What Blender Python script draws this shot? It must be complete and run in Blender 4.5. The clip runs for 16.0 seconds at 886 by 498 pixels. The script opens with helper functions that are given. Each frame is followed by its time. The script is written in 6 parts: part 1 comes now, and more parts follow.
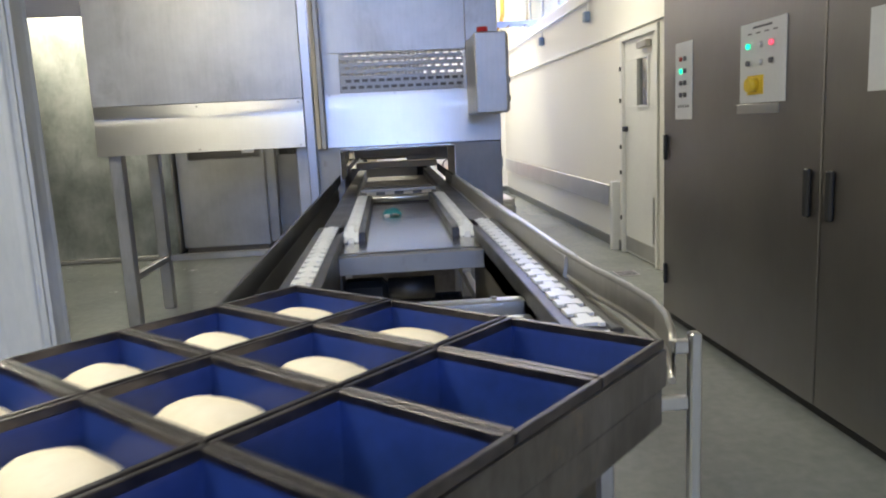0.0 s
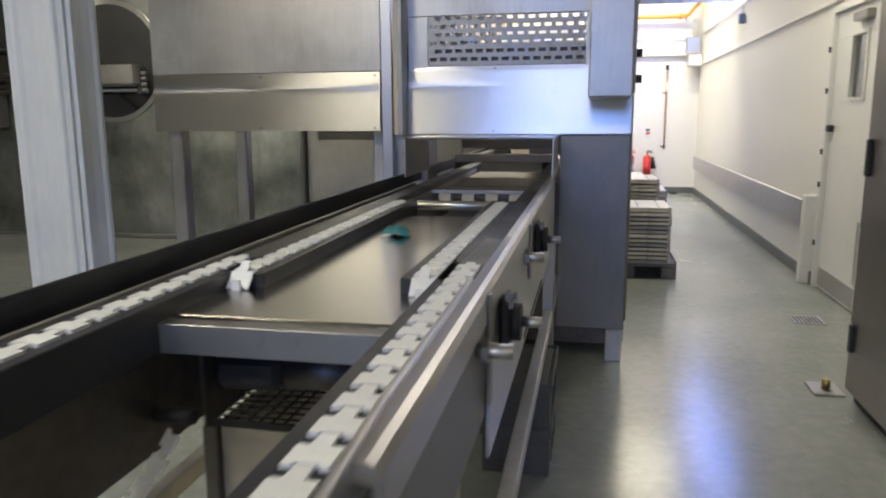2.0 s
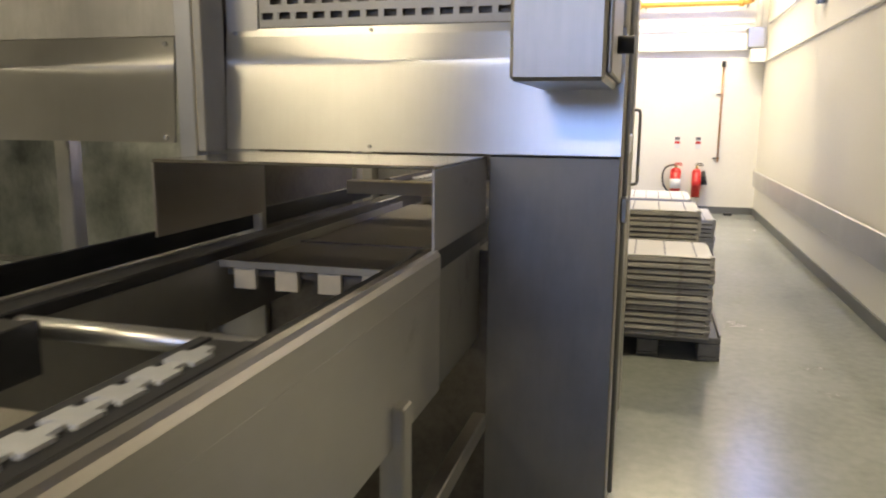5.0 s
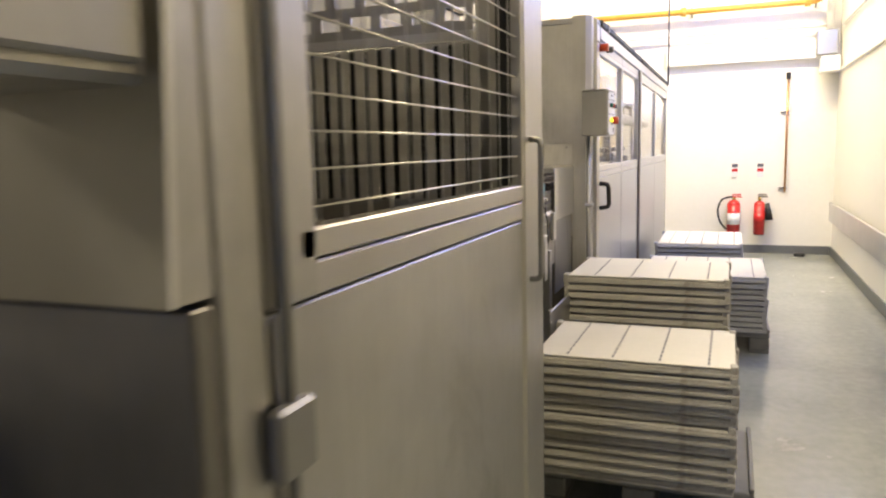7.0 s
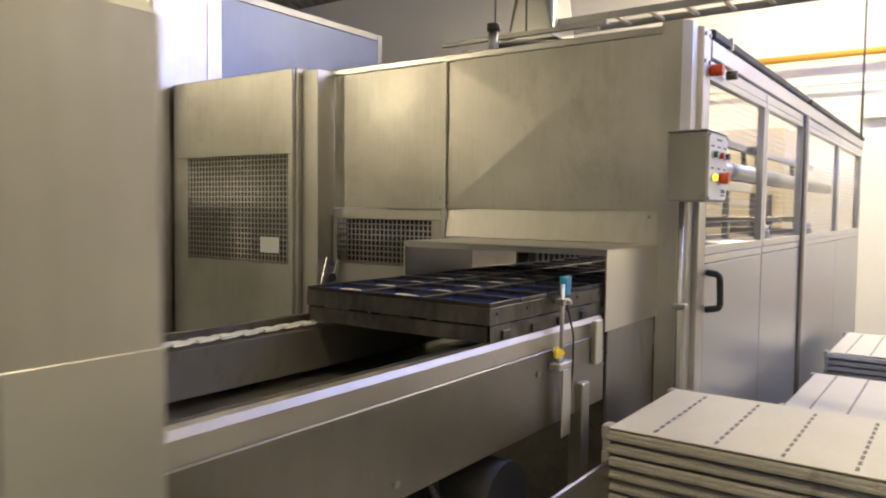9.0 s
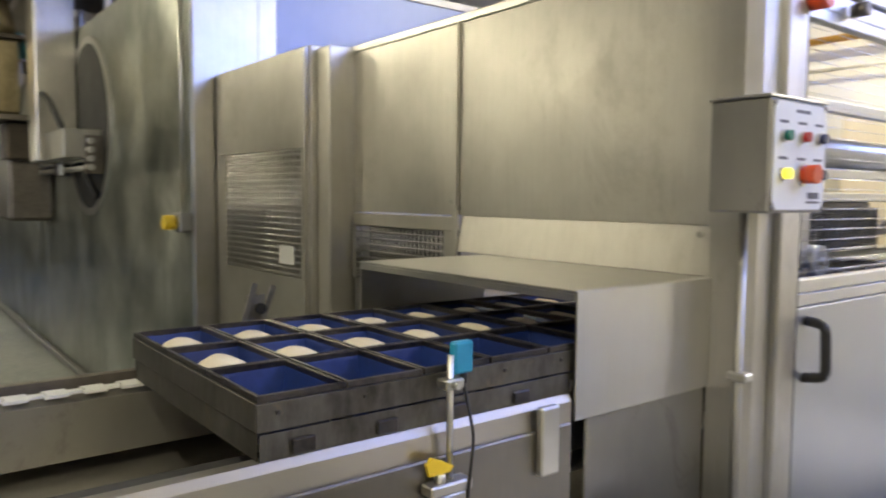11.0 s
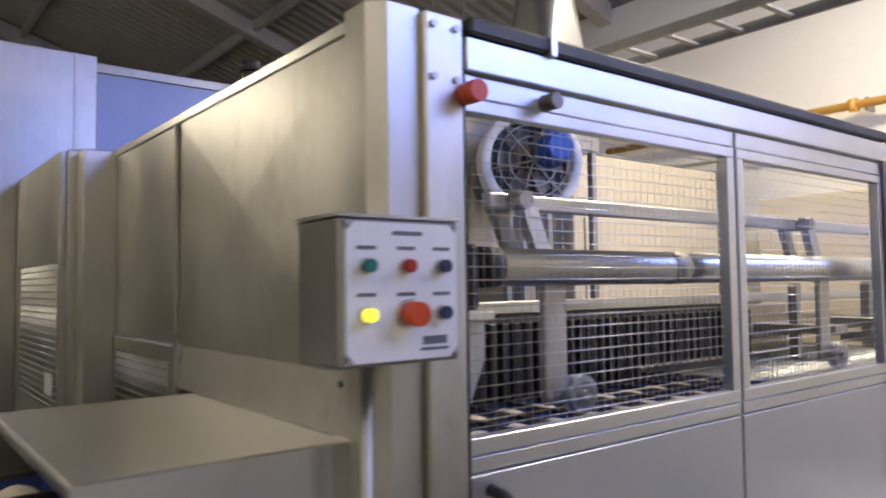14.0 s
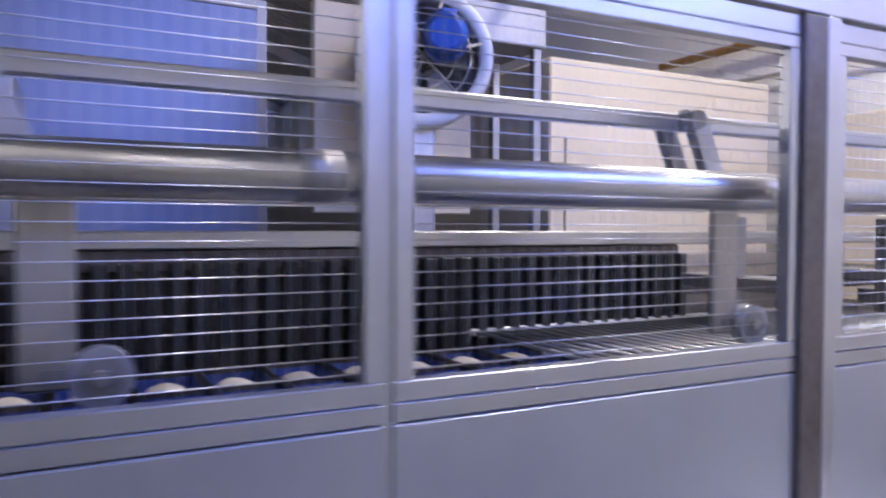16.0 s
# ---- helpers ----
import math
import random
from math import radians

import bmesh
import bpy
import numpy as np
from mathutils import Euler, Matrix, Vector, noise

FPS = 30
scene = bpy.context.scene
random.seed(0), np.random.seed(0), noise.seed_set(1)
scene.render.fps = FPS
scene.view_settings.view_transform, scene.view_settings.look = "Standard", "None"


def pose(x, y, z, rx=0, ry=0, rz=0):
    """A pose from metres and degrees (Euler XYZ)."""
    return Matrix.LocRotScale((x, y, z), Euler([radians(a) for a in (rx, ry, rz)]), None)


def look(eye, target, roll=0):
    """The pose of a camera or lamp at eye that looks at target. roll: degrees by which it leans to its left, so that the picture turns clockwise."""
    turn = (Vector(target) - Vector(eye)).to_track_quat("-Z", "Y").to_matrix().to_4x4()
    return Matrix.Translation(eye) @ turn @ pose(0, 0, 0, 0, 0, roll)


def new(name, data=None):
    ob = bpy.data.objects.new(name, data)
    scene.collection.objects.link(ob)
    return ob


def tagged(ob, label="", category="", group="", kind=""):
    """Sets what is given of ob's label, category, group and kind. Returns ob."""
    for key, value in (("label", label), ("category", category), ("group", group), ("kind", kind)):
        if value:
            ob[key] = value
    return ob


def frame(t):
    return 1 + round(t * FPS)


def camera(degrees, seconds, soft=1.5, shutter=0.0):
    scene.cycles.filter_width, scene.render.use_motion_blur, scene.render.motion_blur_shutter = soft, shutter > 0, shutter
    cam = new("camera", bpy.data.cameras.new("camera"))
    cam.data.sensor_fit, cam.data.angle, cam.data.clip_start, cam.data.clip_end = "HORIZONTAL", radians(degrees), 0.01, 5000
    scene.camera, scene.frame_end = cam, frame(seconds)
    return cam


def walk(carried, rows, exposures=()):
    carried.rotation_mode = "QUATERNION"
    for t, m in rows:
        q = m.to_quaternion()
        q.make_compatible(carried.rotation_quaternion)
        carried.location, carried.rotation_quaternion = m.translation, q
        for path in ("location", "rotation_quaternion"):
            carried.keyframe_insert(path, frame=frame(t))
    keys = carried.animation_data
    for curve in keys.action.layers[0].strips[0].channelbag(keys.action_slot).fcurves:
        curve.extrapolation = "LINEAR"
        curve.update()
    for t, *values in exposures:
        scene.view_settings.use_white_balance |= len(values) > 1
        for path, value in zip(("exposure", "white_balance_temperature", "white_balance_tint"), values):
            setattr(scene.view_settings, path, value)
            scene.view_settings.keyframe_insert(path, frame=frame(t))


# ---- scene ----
cam = camera(62.0, 16.0, soft=2.0, shutter=0.5)
PATH = [
    (0, (-0.017, 0.279, 1.355), (0.119, 2.247, 1.022), -2.8),
    (0.5, (0.113, 0.505, 1.33), (0.203, 2.479, 1.019), -2.2),
    (1, (0.332, 0.759, 1.323), (0.127, 2.723, 1.008), -0.7),
    (1.5, (0.497, 1.065, 1.317), (0.17, 3.007, 0.97), -0.6),
    (2, (0.578, 1.381, 1.33), (0.19, 3.311, 0.975), -0.3),
    (2.5, (0.7, 1.716, 1.352), (0.199, 3.624, 1.027), 2.1),
    (3, (0.705, 1.986, 1.339), (0.181, 3.893, 1.041), 1.5),
    (3.5, (0.719, 2.287, 1.346), (0.37, 4.236, 1.06), 1.9),
    (6, (0.981, 4.117, 1.322), (0.349, 5.978, 0.95), -0.7),
    (6.5, (1.068, 4.538, 1.334), (0.432, 6.408, 1.022), -0.9),
    (7, (1.179, 4.897, 1.355), (0.457, 6.743, 1.088), -1.4),
    (7.5, (1.216, 5.298, 1.354), (0.504, 7.158, 1.177), -2.2),
    (8, (1.295, 5.664, 1.381), (0.489, 7.492, 1.279), -1.2),
    (8.5, (1.294, 6.006, 1.372), (0.271, 7.722, 1.273), 0.1),
    (11, (1.345, 7.441, 1.434), (-0.227, 8.67, 1.295), 0.5),
    (11.5, (1.371, 7.524, 1.476), (-0.371, 8.499, 1.356), 0.7),
    (12, (1.408, 7.515, 1.516), (-0.347, 8.473, 1.519), 1.2),
    (12.5, (1.506, 7.618, 1.542), (-0.284, 8.503, 1.658), 1.2),
    (13, (1.592, 7.802, 1.527), (-0.148, 8.781, 1.641), 0.4),
    (13.5, (1.582, 8.042, 1.513), (-0.01, 9.251, 1.579), -1.3),
    (14, (1.557, 8.312, 1.537), (-0.012, 9.548, 1.633), -0.8),
    (14.5, (1.591, 8.646, 1.544), (-0.119, 9.674, 1.679), 0.0),
    (15, (1.547, 8.962, 1.494), (-0.193, 9.945, 1.56), 0.4),
    (15.5, (1.505, 9.281, 1.507), (-0.232, 10.272, 1.485), 1.3),
    (16, (1.54, 9.747, 1.487), (-0.237, 10.664, 1.427), 0.2),
]
EXPOSURES = [(0.0, -0.06, 5700, 10), (1.0, -0.12, 5700, 10), (2.5, -0.16, 5950, 12), (3.7, -0.08, 6500, 10), (6.0, 0.18, 6900, 10), (6.6, 0.40, 6800, 11), (7.4, -0.14, 6850, 11), (8.5, -0.21, 6950, 10),
             (11.0, 0.10, 6250, 7), (12.6, -0.16, 6350, 9), (13.5, -0.48, 5900, 11), (14.2, -0.63, 6050, 17), (15.0, -0.74, 5050, 26), (16.0, -0.70, 5100, 28)]
walk(cam, [(t, look(eye, target, roll)) for t, eye, target, roll in PATH],
     exposures=EXPOSURES)

# ---------------------------------------------------------------- light
world = bpy.data.worlds.new("world")
scene.world = world
world.use_nodes = True
wn = world.node_tree
sky = wn.nodes.new("ShaderNodeTexSky")
sky.sky_type, sky.sun_disc = "NISHITA", False
sky.sun_elevation, sky.sun_rotation = radians(35), radians(60)
wn.nodes["Background"].inputs[1].default_value = 0.08
wn.links.new(sky.outputs[0], wn.nodes["Background"].inputs[0])


def area_lamp(name, x, y, z, sx, sy, watts, colour, tilt=(0, 0, 0)):
    la = bpy.data.lights.new(name, "AREA")
    la.shape, la.size, la.size_y, la.energy, la.color = "RECTANGLE", sx, sy, watts, colour
    ob = new(name, la)
    ob.matrix_world = pose(x, y, z, *tilt)
    return ob


WARM = (1.0, 0.87, 0.60)
COOL = (0.26, 0.43, 1.0)
COOL_EAST = (0.30, 0.40, 1.0)
# daylight through the high windows
area_lamp("window_lamp", 2.27, 11.6, 3.17, 0.80, 3.9, 135, COOL_EAST, (0, 62, 0))
area_lamp("window_lamp", -0.1, -5.95, 3.0, 2.9, 1.5, 125, COOL, (74, 0, 0))
area_lamp("window_lamp", -25.9, 7.1, 2.25, 0.6, 0.9, 14, COOL, (0, -80, 0))
# tubes of the battens and globes of the pendants
# battens short of y 12 are unseen, added to light panels, floor and walls
BATTENS = ((1.3, 12.9, 4.45, 170), (1.25, 6.9, 3.3, 47), (-1.8, 1.5, 3.2, 100), (-0.6, 12.6, 4.45, 130), (0.2, -1.5, 3.3, 70))
# unseen fill lamp, added to brighten the steel front sheets
UNSEEN_FILL_TUBES = ((-5.0, 3.9, 3.2, 170),)
LOW_BAYS = ((-4.0, 7.38, 3.26, 85),)
PENDANTS = ((-13.5, 7.17, 2.60, 30), (-18.5, 7.07, 2.30, 45), (-22.5, 7.2, 2.9, 45))
for lx, ly, lz, w in BATTENS:
    area_lamp("batten_lamp", lx, ly, lz, 1.4, 0.16, w, WARM)
for lx, ly, lz, w in UNSEEN_FILL_TUBES:
    la = bpy.data.lights.new("bare_tube_lamp", "POINT")
    la.energy, la.color, la.shadow_soft_size = w, WARM, 0.10
    new("bare_tube_lamp", la).location = (lx, ly, lz - 0.12)
for lx, ly, lz, w in LOW_BAYS:
    la = bpy.data.lights.new("low_bay_lamp", "POINT")
    la.energy, la.color, la.shadow_soft_size = w, WARM, 0.12
    new("low_bay_lamp", la).location = (lx, ly, lz - 0.14)
for lx, ly, lz, w in PENDANTS:
    la = bpy.data.lights.new("pendant_lamp", "POINT")
    la.energy, la.color, la.shadow_soft_size = w, WARM, 0.14
    new("pendant_lamp", la).location = (lx, ly, lz - 0.32)


# ---------------------------------------------------------------- materials
def mat(name):
    m = bpy.data.materials.new(name)
    m.use_nodes = True
    n = m.node_tree
    return m, n, n.nodes["Principled BSDF"]


def node(n, kind, **values):
    k = n.nodes.new(kind)
    for key, v in values.items():
        k.inputs[key.replace("_", " ")].default_value = v
    return k


def ramp(n, source, stops):
    r = n.nodes.new("ShaderNodeValToRGB")
    els = r.color_ramp.elements
    for i, (p, c) in enumerate(stops):
        e = els[i] if i < 2 else els.new(p)
        e.position = p
        e.color = (*c, 1) if len(c) == 3 else c
    n.links.new(source, r.inputs[0])
    return r


def coords(n, scale=(1, 1, 1)):
    tc = n.nodes.new("ShaderNodeTexCoord")
    mp = n.nodes.new("ShaderNodeMapping")
    mp.inputs["Scale"].default_value = scale
    n.links.new(tc.outputs["Object"], mp.inputs[0])
    return mp.outputs[0]


def surface(name, c1, c2, rough=(0.4, 0.6), metal=0.0, big=1.2, fine=40.0, stretch=(1, 1, 1), bump=0.1, spec=0.5, vary=0.0, grain=0.35):
    """Two scales of variation: broad stains in colour, fine grain in gloss and relief."""
    m, n, p = mat(name)
    co = coords(n)
    cs = coords(n, stretch)
    nb = node(n, "ShaderNodeTexNoise", Scale=big, Detail=6.0, Roughness=0.6)
    nf = node(n, "ShaderNodeTexNoise", Scale=fine, Detail=4.0, Roughness=0.6)
    n.links.new(co, nb.inputs["Vector"])
    n.links.new(cs, nf.inputs["Vector"])
    mix = n.nodes.new("ShaderNodeMix")
    mix.data_type = "FLOAT"
    mix.inputs[0].default_value = grain
    n.links.new(nb.outputs["Fac"], mix.inputs[2])
    n.links.new(nf.outputs["Fac"], mix.inputs[3])
    col = ramp(n, mix.outputs[0], ((0.32, c1), (0.68, c2)))
    if vary:
        oi = n.nodes.new("ShaderNodeObjectInfo")
        hsv = n.nodes.new("ShaderNodeHueSaturation")
        mr = n.nodes.new("ShaderNodeMapRange")
        mr.inputs[3].default_value, mr.inputs[4].default_value = 1 - vary, 1 + vary
        n.links.new(oi.outputs["Random"], mr.inputs[0])
        n.links.new(mr.outputs[0], hsv.inputs["Value"])
        n.links.new(col.outputs[0], hsv.inputs["Color"])
        n.links.new(hsv.outputs[0], p.inputs["Base Color"])
    else:
        n.links.new(col.outputs[0], p.inputs["Base Color"])
    rr = n.nodes.new("ShaderNodeMapRange")
    rr.inputs[1].default_value, rr.inputs[2].default_value = 0.3, 0.7
    rr.inputs[3].default_value, rr.inputs[4].default_value = rough
    n.links.new(mix.outputs[0], rr.inputs[0])
    n.links.new(rr.outputs[0], p.inputs["Roughness"])
    p.inputs["Metallic"].default_value = metal
    p.inputs["Specular IOR Level"].default_value = spec
    if bump:
        b = node(n, "ShaderNodeBump", Strength=bump, Distance=0.004)
        n.links.new(nf.outputs["Fac"], b.inputs["Height"])
        n.links.new(b.outputs[0], p.inputs["Normal"])
    return m


def stained(m, colour, scale, lo, hi, stretch=(1, 1, 1), amount=0.7):
    """Lays patches of dirt with uneven edges over the base colour and dulls the gloss there."""
    n = m.node_tree
    p = n.nodes["Principled BSDF"]
    base = p.inputs["Base Color"].links[0].from_socket
    gloss = p.inputs["Roughness"].links[0].from_socket
    ns = node(n, "ShaderNodeTexNoise", Scale=scale, Detail=8.0, Roughness=0.72, Distortion=0.6)
    n.links.new(coords(n, stretch), ns.inputs["Vector"])
    mask = n.nodes.new("ShaderNodeMapRange")
    mask.inputs[1].default_value, mask.inputs[2].default_value = lo, hi
    mask.inputs[4].default_value = amount
    n.links.new(ns.outputs["Fac"], mask.inputs[0])
    mix = n.nodes.new("ShaderNodeMix")
    mix.data_type = "RGBA"
    mix.inputs[7].default_value = (*colour, 1)
    n.links.new(mask.outputs[0], mix.inputs[0])
    n.links.new(base, mix.inputs[6])
    n.links.new(mix.outputs[2], p.inputs["Base Color"])
    add = n.nodes.new("ShaderNodeMath")
    add.operation = "MULTIPLY_ADD"
    add.inputs[1].default_value = 0.25
    n.links.new(mask.outputs[0], add.inputs[0])
    n.links.new(gloss, add.inputs[2])
    n.links.new(add.outputs[0], p.inputs["Roughness"])
    return m


def glow(name, colour, strength):
    m, n, p = mat(name)
    p.inputs["Base Color"].default_value = (*colour, 1)
    p.inputs["Emission Color"].default_value = (*colour, 1)
    p.inputs["Emission Strength"].default_value = strength
    return m


STEEL = surface("brushed_steel", (0.37, 0.36, 0.335), (0.67, 0.655, 0.62), (0.32, 0.52), 1.0, 1.1, 60, (1, 1, 0.06), 0.03, grain=0.12)
STEEL_H = surface("brushed_steel_across", (0.48, 0.46, 0.44), (0.62, 0.60, 0.57), (0.29, 0.42), 1.0, 1.3, 60, (0.06, 0.06, 1), 0.03, grain=0.12)


def rolled_steel(name, c1, c2, rough, along=0.25):
    """Bright sheet whose rolling marks draw reflections out along one direction."""
    m = surface(name, c1, c2, rough, 1.0, 1.4, 60, (1, 1, 0.06), 0.0, grain=0.12)
    n = m.node_tree
    p = n.nodes["Principled BSDF"]
    tg = n.nodes.new("ShaderNodeTangent")
    tg.direction_type, tg.axis = "RADIAL", "Z"
    n.links.new(tg.outputs[0], p.inputs["Tangent"])
    p.inputs["Anisotropic"].default_value = 0.75
    p.inputs["Anisotropic Rotation"].default_value = along
    return m


SKIN = rolled_steel("rolled_bright_sheet", (0.56, 0.55, 0.53), (0.68, 0.67, 0.65), (0.27, 0.34))
STEEL_DULL = surface("dull_steel", (0.30, 0.295, 0.28), (0.45, 0.44, 0.42), (0.38, 0.6), 1.0, 1.6, 30, (1, 1, 0.2), 0.05, grain=0.12)
STEEL_BRIGHT = surface("polished_steel", (0.58, 0.575, 0.56), (0.70, 0.695, 0.68), (0.29, 0.38), 1.0, 2.0, 12, (1, 0.3, 1), 0.0, grain=0.12)
# stained dark steel; on inner walls, webs, beds and plinths it stands for shade
STEEL_DARK = surface("stained_shaded_steel", (0.10, 0.09, 0.08), (0.24, 0.22, 0.2), (0.4, 0.65), 1.0, 4.0, 40, (1, 1, 1), 0.08)
CABINET = surface("cabinet_steel", (0.30, 0.28, 0.26), (0.40, 0.38, 0.355), (0.34, 0.46), 1.0, 0.9, 80, (1, 1, 0.04), 0.03, grain=0.12)
OVEN = surface("oven_steel", (0.25, 0.275, 0.25), (0.62, 0.64, 0.60), (0.29, 0.46), 1.0, 2.2, 25, (1, 1, 0.4), 0.04, grain=0.12)
BLUE_FILM = surface("frame_aluminium", (0.50, 0.51, 0.55), (0.62, 0.63, 0.66), (0.30, 0.42), 1.0, 1.5, 60, (1, 0.06, 1), 0.02, grain=0.12)
GREY_PANEL = surface("grey_panel", (0.42, 0.43, 0.44), (0.50, 0.51, 0.52), (0.30, 0.42), 0.75, 1.0, 70, (1, 1, 0.1), 0.02, grain=0.12)
WALL = surface("wall_paint", (0.79, 0.77, 0.71), (0.85, 0.83, 0.77), (0.35, 0.5), 0.0, 0.8, 25, (1, 1, 1), 0.06)
WHITE = surface("white_paint", (0.72, 0.72, 0.70), (0.82, 0.82, 0.80), (0.35, 0.5), 0.0, 1.5, 40, (1, 1, 1), 0.04)
COLUMN = surface("column_paint", (0.62, 0.66, 0.72), (0.74, 0.77, 0.82), (0.3, 0.45), 0.0, 2.0, 30, (1, 1, 0.3), 0.05)
SKIRT = surface("grey_skirting", (0.10, 0.11, 0.115), (0.16, 0.165, 0.17), (0.4, 0.6), 0.0, 2.0, 40, (1, 1, 1), 0.05)
FLOOR = surface("epoxy_floor", (0.20, 0.218, 0.208), (0.33, 0.345, 0.32), (0.17, 0.262), 0.0, 0.7, 18, (1, 1, 1), 0.0, 0.36)
ROOF = surface("roof_sheet", (0.33, 0.30, 0.24), (0.47, 0.43, 0.35), (0.5, 0.7), 0.0, 1.2, 30, (1, 1, 1), 0.05)
BEAM = surface("roof_beam_paint", (0.42, 0.39, 0.34), (0.56, 0.52, 0.46), (0.5, 0.7), 0.0, 2.0, 30, (1, 1, 1), 0.05)
LINK = surface("acetal_white", (0.66, 0.68, 0.70), (0.80, 0.81, 0.82), (0.29, 0.42), 0.0, 20.0, 90, (1, 1, 1), 0.05, 0.5, 0.08)
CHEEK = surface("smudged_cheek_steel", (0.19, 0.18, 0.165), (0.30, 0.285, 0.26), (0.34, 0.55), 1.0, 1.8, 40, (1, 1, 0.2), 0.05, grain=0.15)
# worn steel whose dark reflections are put into the base colour
GUIDE = surface("worn_steel_dark_reflection", (0.028, 0.03, 0.035), (0.075, 0.078, 0.085), (0.33, 0.5), 0.7, 3.0, 50, (1, 0.1, 1), 0.04)
DECK = surface("smeared_deck_steel", (0.36, 0.34, 0.30), (0.50, 0.475, 0.425), (0.15, 0.255), 1.0, 3.0, 20, (1, 0.4, 1), 0.0, grain=0.2)
# blue reflection of the window is put into this sheet's base colour
END_SHEET = surface("end_sheet_window_blue", (0.20, 0.235, 0.36), (0.27, 0.31, 0.45), (0.36, 0.45), 0.35, 1.2, 60, (1, 1, 0.1), 0.02, grain=0.12)
BED = surface("black_slide_plastic", (0.018, 0.019, 0.022), (0.04, 0.04, 0.045), (0.3, 0.5), 0.0, 6.0, 60, (1, 1, 1), 0.08)
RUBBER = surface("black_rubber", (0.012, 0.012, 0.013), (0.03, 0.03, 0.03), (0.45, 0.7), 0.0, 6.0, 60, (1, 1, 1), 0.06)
TIN_BLUE = surface("blue_tin_coating", (0.008, 0.021, 0.115), (0.017, 0.043, 0.22), (0.3, 0.5), 0.0, 9.0, 60, (1, 1, 1), 0.05, 0.6, 0.15)
TIN_RIM = surface("blackened_tin_rim", (0.04, 0.04, 0.05), (0.13, 0.12, 0.12), (0.3, 0.5), 0.9, 14.0, 60, (1, 1, 1), 0.08)
TIN_BAND = surface("scorched_tin_band", (0.06, 0.056, 0.053), (0.22, 0.213, 0.205), (0.35, 0.55), 0.9, 9.0, 50, (1, 1, 0.3), 0.06)
DOUGH = surface("floured_dough", (0.73, 0.665, 0.54), (0.85, 0.79, 0.68), (0.7, 0.9), 0.0, 14.0, 90, (1, 1, 1), 0.12, 0.25, 0.05)
TRAY_TOP = surface("pale_plastic_sheet", (0.52, 0.50, 0.45), (0.64, 0.615, 0.56), (0.35, 0.5), 0.0, 2.5, 60, (1, 1, 1), 0.06, 0.5, 0.06)
TRAY_EDGE = surface("grey_plastic_tray", (0.27, 0.26, 0.235), (0.40, 0.385, 0.35), (0.4, 0.6), 0.0, 5.0, 50, (1, 1, 1), 0.08, 0.5, 0.10)
TRAY_BLUE = surface("cool_grey_plastic_tray", (0.25, 0.26, 0.29), (0.36, 0.37, 0.41), (0.4, 0.6), 0.0, 5.0, 50, (1, 1, 1), 0.08, 0.5, 0.10)
PALLET = surface("dark_grey_pallet", (0.085, 0.085, 0.085), (0.16, 0.16, 0.16), (0.45, 0.65), 0.0, 5.0, 50, (1, 1, 1), 0.08)
RED = surface("red_enamel", (0.50, 0.014, 0.014), (0.62, 0.03, 0.025), (0.29, 0.38), 0.0, 5.0, 40, (1, 1, 1), 0.02)
YELLOW = surface("yellow_plastic", (0.72, 0.50, 0.02), (0.85, 0.62, 0.04), (0.3, 0.45), 0.0, 5.0, 40, (1, 1, 1), 0.02)
GAS = surface("ochre_pipe_paint", (0.58, 0.31, 0.05), (0.70, 0.40, 0.09), (0.35, 0.5), 0.0, 3.0, 40, (1, 1, 1), 0.03)
COPPER = surface("copper_pipe", (0.45, 0.24, 0.12), (0.55, 0.30, 0.16), (0.3, 0.45), 1.0, 3.0, 40, (1, 1, 1), 0.03)
TEAL = surface("teal_paint", (0.012, 0.125, 0.145), (0.02, 0.19, 0.21), (0.35, 0.5), 0.0, 5.0, 40, (1, 1, 1), 0.03)
SOCKET = surface("socket_grey_blue", (0.16, 0.22, 0.34), (0.22, 0.29, 0.42), (0.3, 0.45), 0.0, 8.0, 40, (1, 1, 1), 0.02)
SENSOR = surface("sensor_blue", (0.02, 0.22, 0.42), (0.03, 0.30, 0.52), (0.3, 0.45), 0.0, 8.0, 40, (1, 1, 1), 0.02)
BRASS = surface("stained_brass", (0.28, 0.21, 0.08), (0.44, 0.34, 0.14), (0.3, 0.5), 1.0, 4.0, 40, (1, 1, 1), 0.05)
BURNER = surface("heat_stained_burner_steel", (0.20, 0.165, 0.095), (0.37, 0.315, 0.20), (0.32, 0.52), 0.9, 3.0, 40, (1, 1, 0.5), 0.05)
SOOT = surface("sooty_duct", (0.03, 0.026, 0.022), (0.085, 0.07, 0.055), (0.45, 0.7), 0.6, 3.0, 40, (1, 1, 1), 0.06)
CREAM = surface("cream_enclosure", (0.60, 0.53, 0.38), (0.70, 0.62, 0.46), (0.4, 0.6), 0.0, 1.5, 30, (1, 1, 1), 0.04)
CARD = surface("buff_board", (0.50, 0.46, 0.38), (0.60, 0.55, 0.46), (0.6, 0.8), 0.0, 3.0, 40, (1, 1, 1), 0.05)
PLATE_WHITE = surface("engraved_white_plate", (0.70, 0.71, 0.73), (0.78, 0.79, 0.81), (0.3, 0.45), 0.0, 3.0, 50, (1, 1, 1), 0.02)
STRIP = surface("grey_strip_plastic", (0.46, 0.45, 0.42), (0.60, 0.585, 0.55), (0.35, 0.5), 0.0, 4.0, 40, (1, 1, 1), 0.03)
INK = surface("grey_ink", (0.10, 0.10, 0.12), (0.16, 0.16, 0.18), (0.5, 0.6), 0.0, 5.0, 40, (1, 1, 1), 0.0)
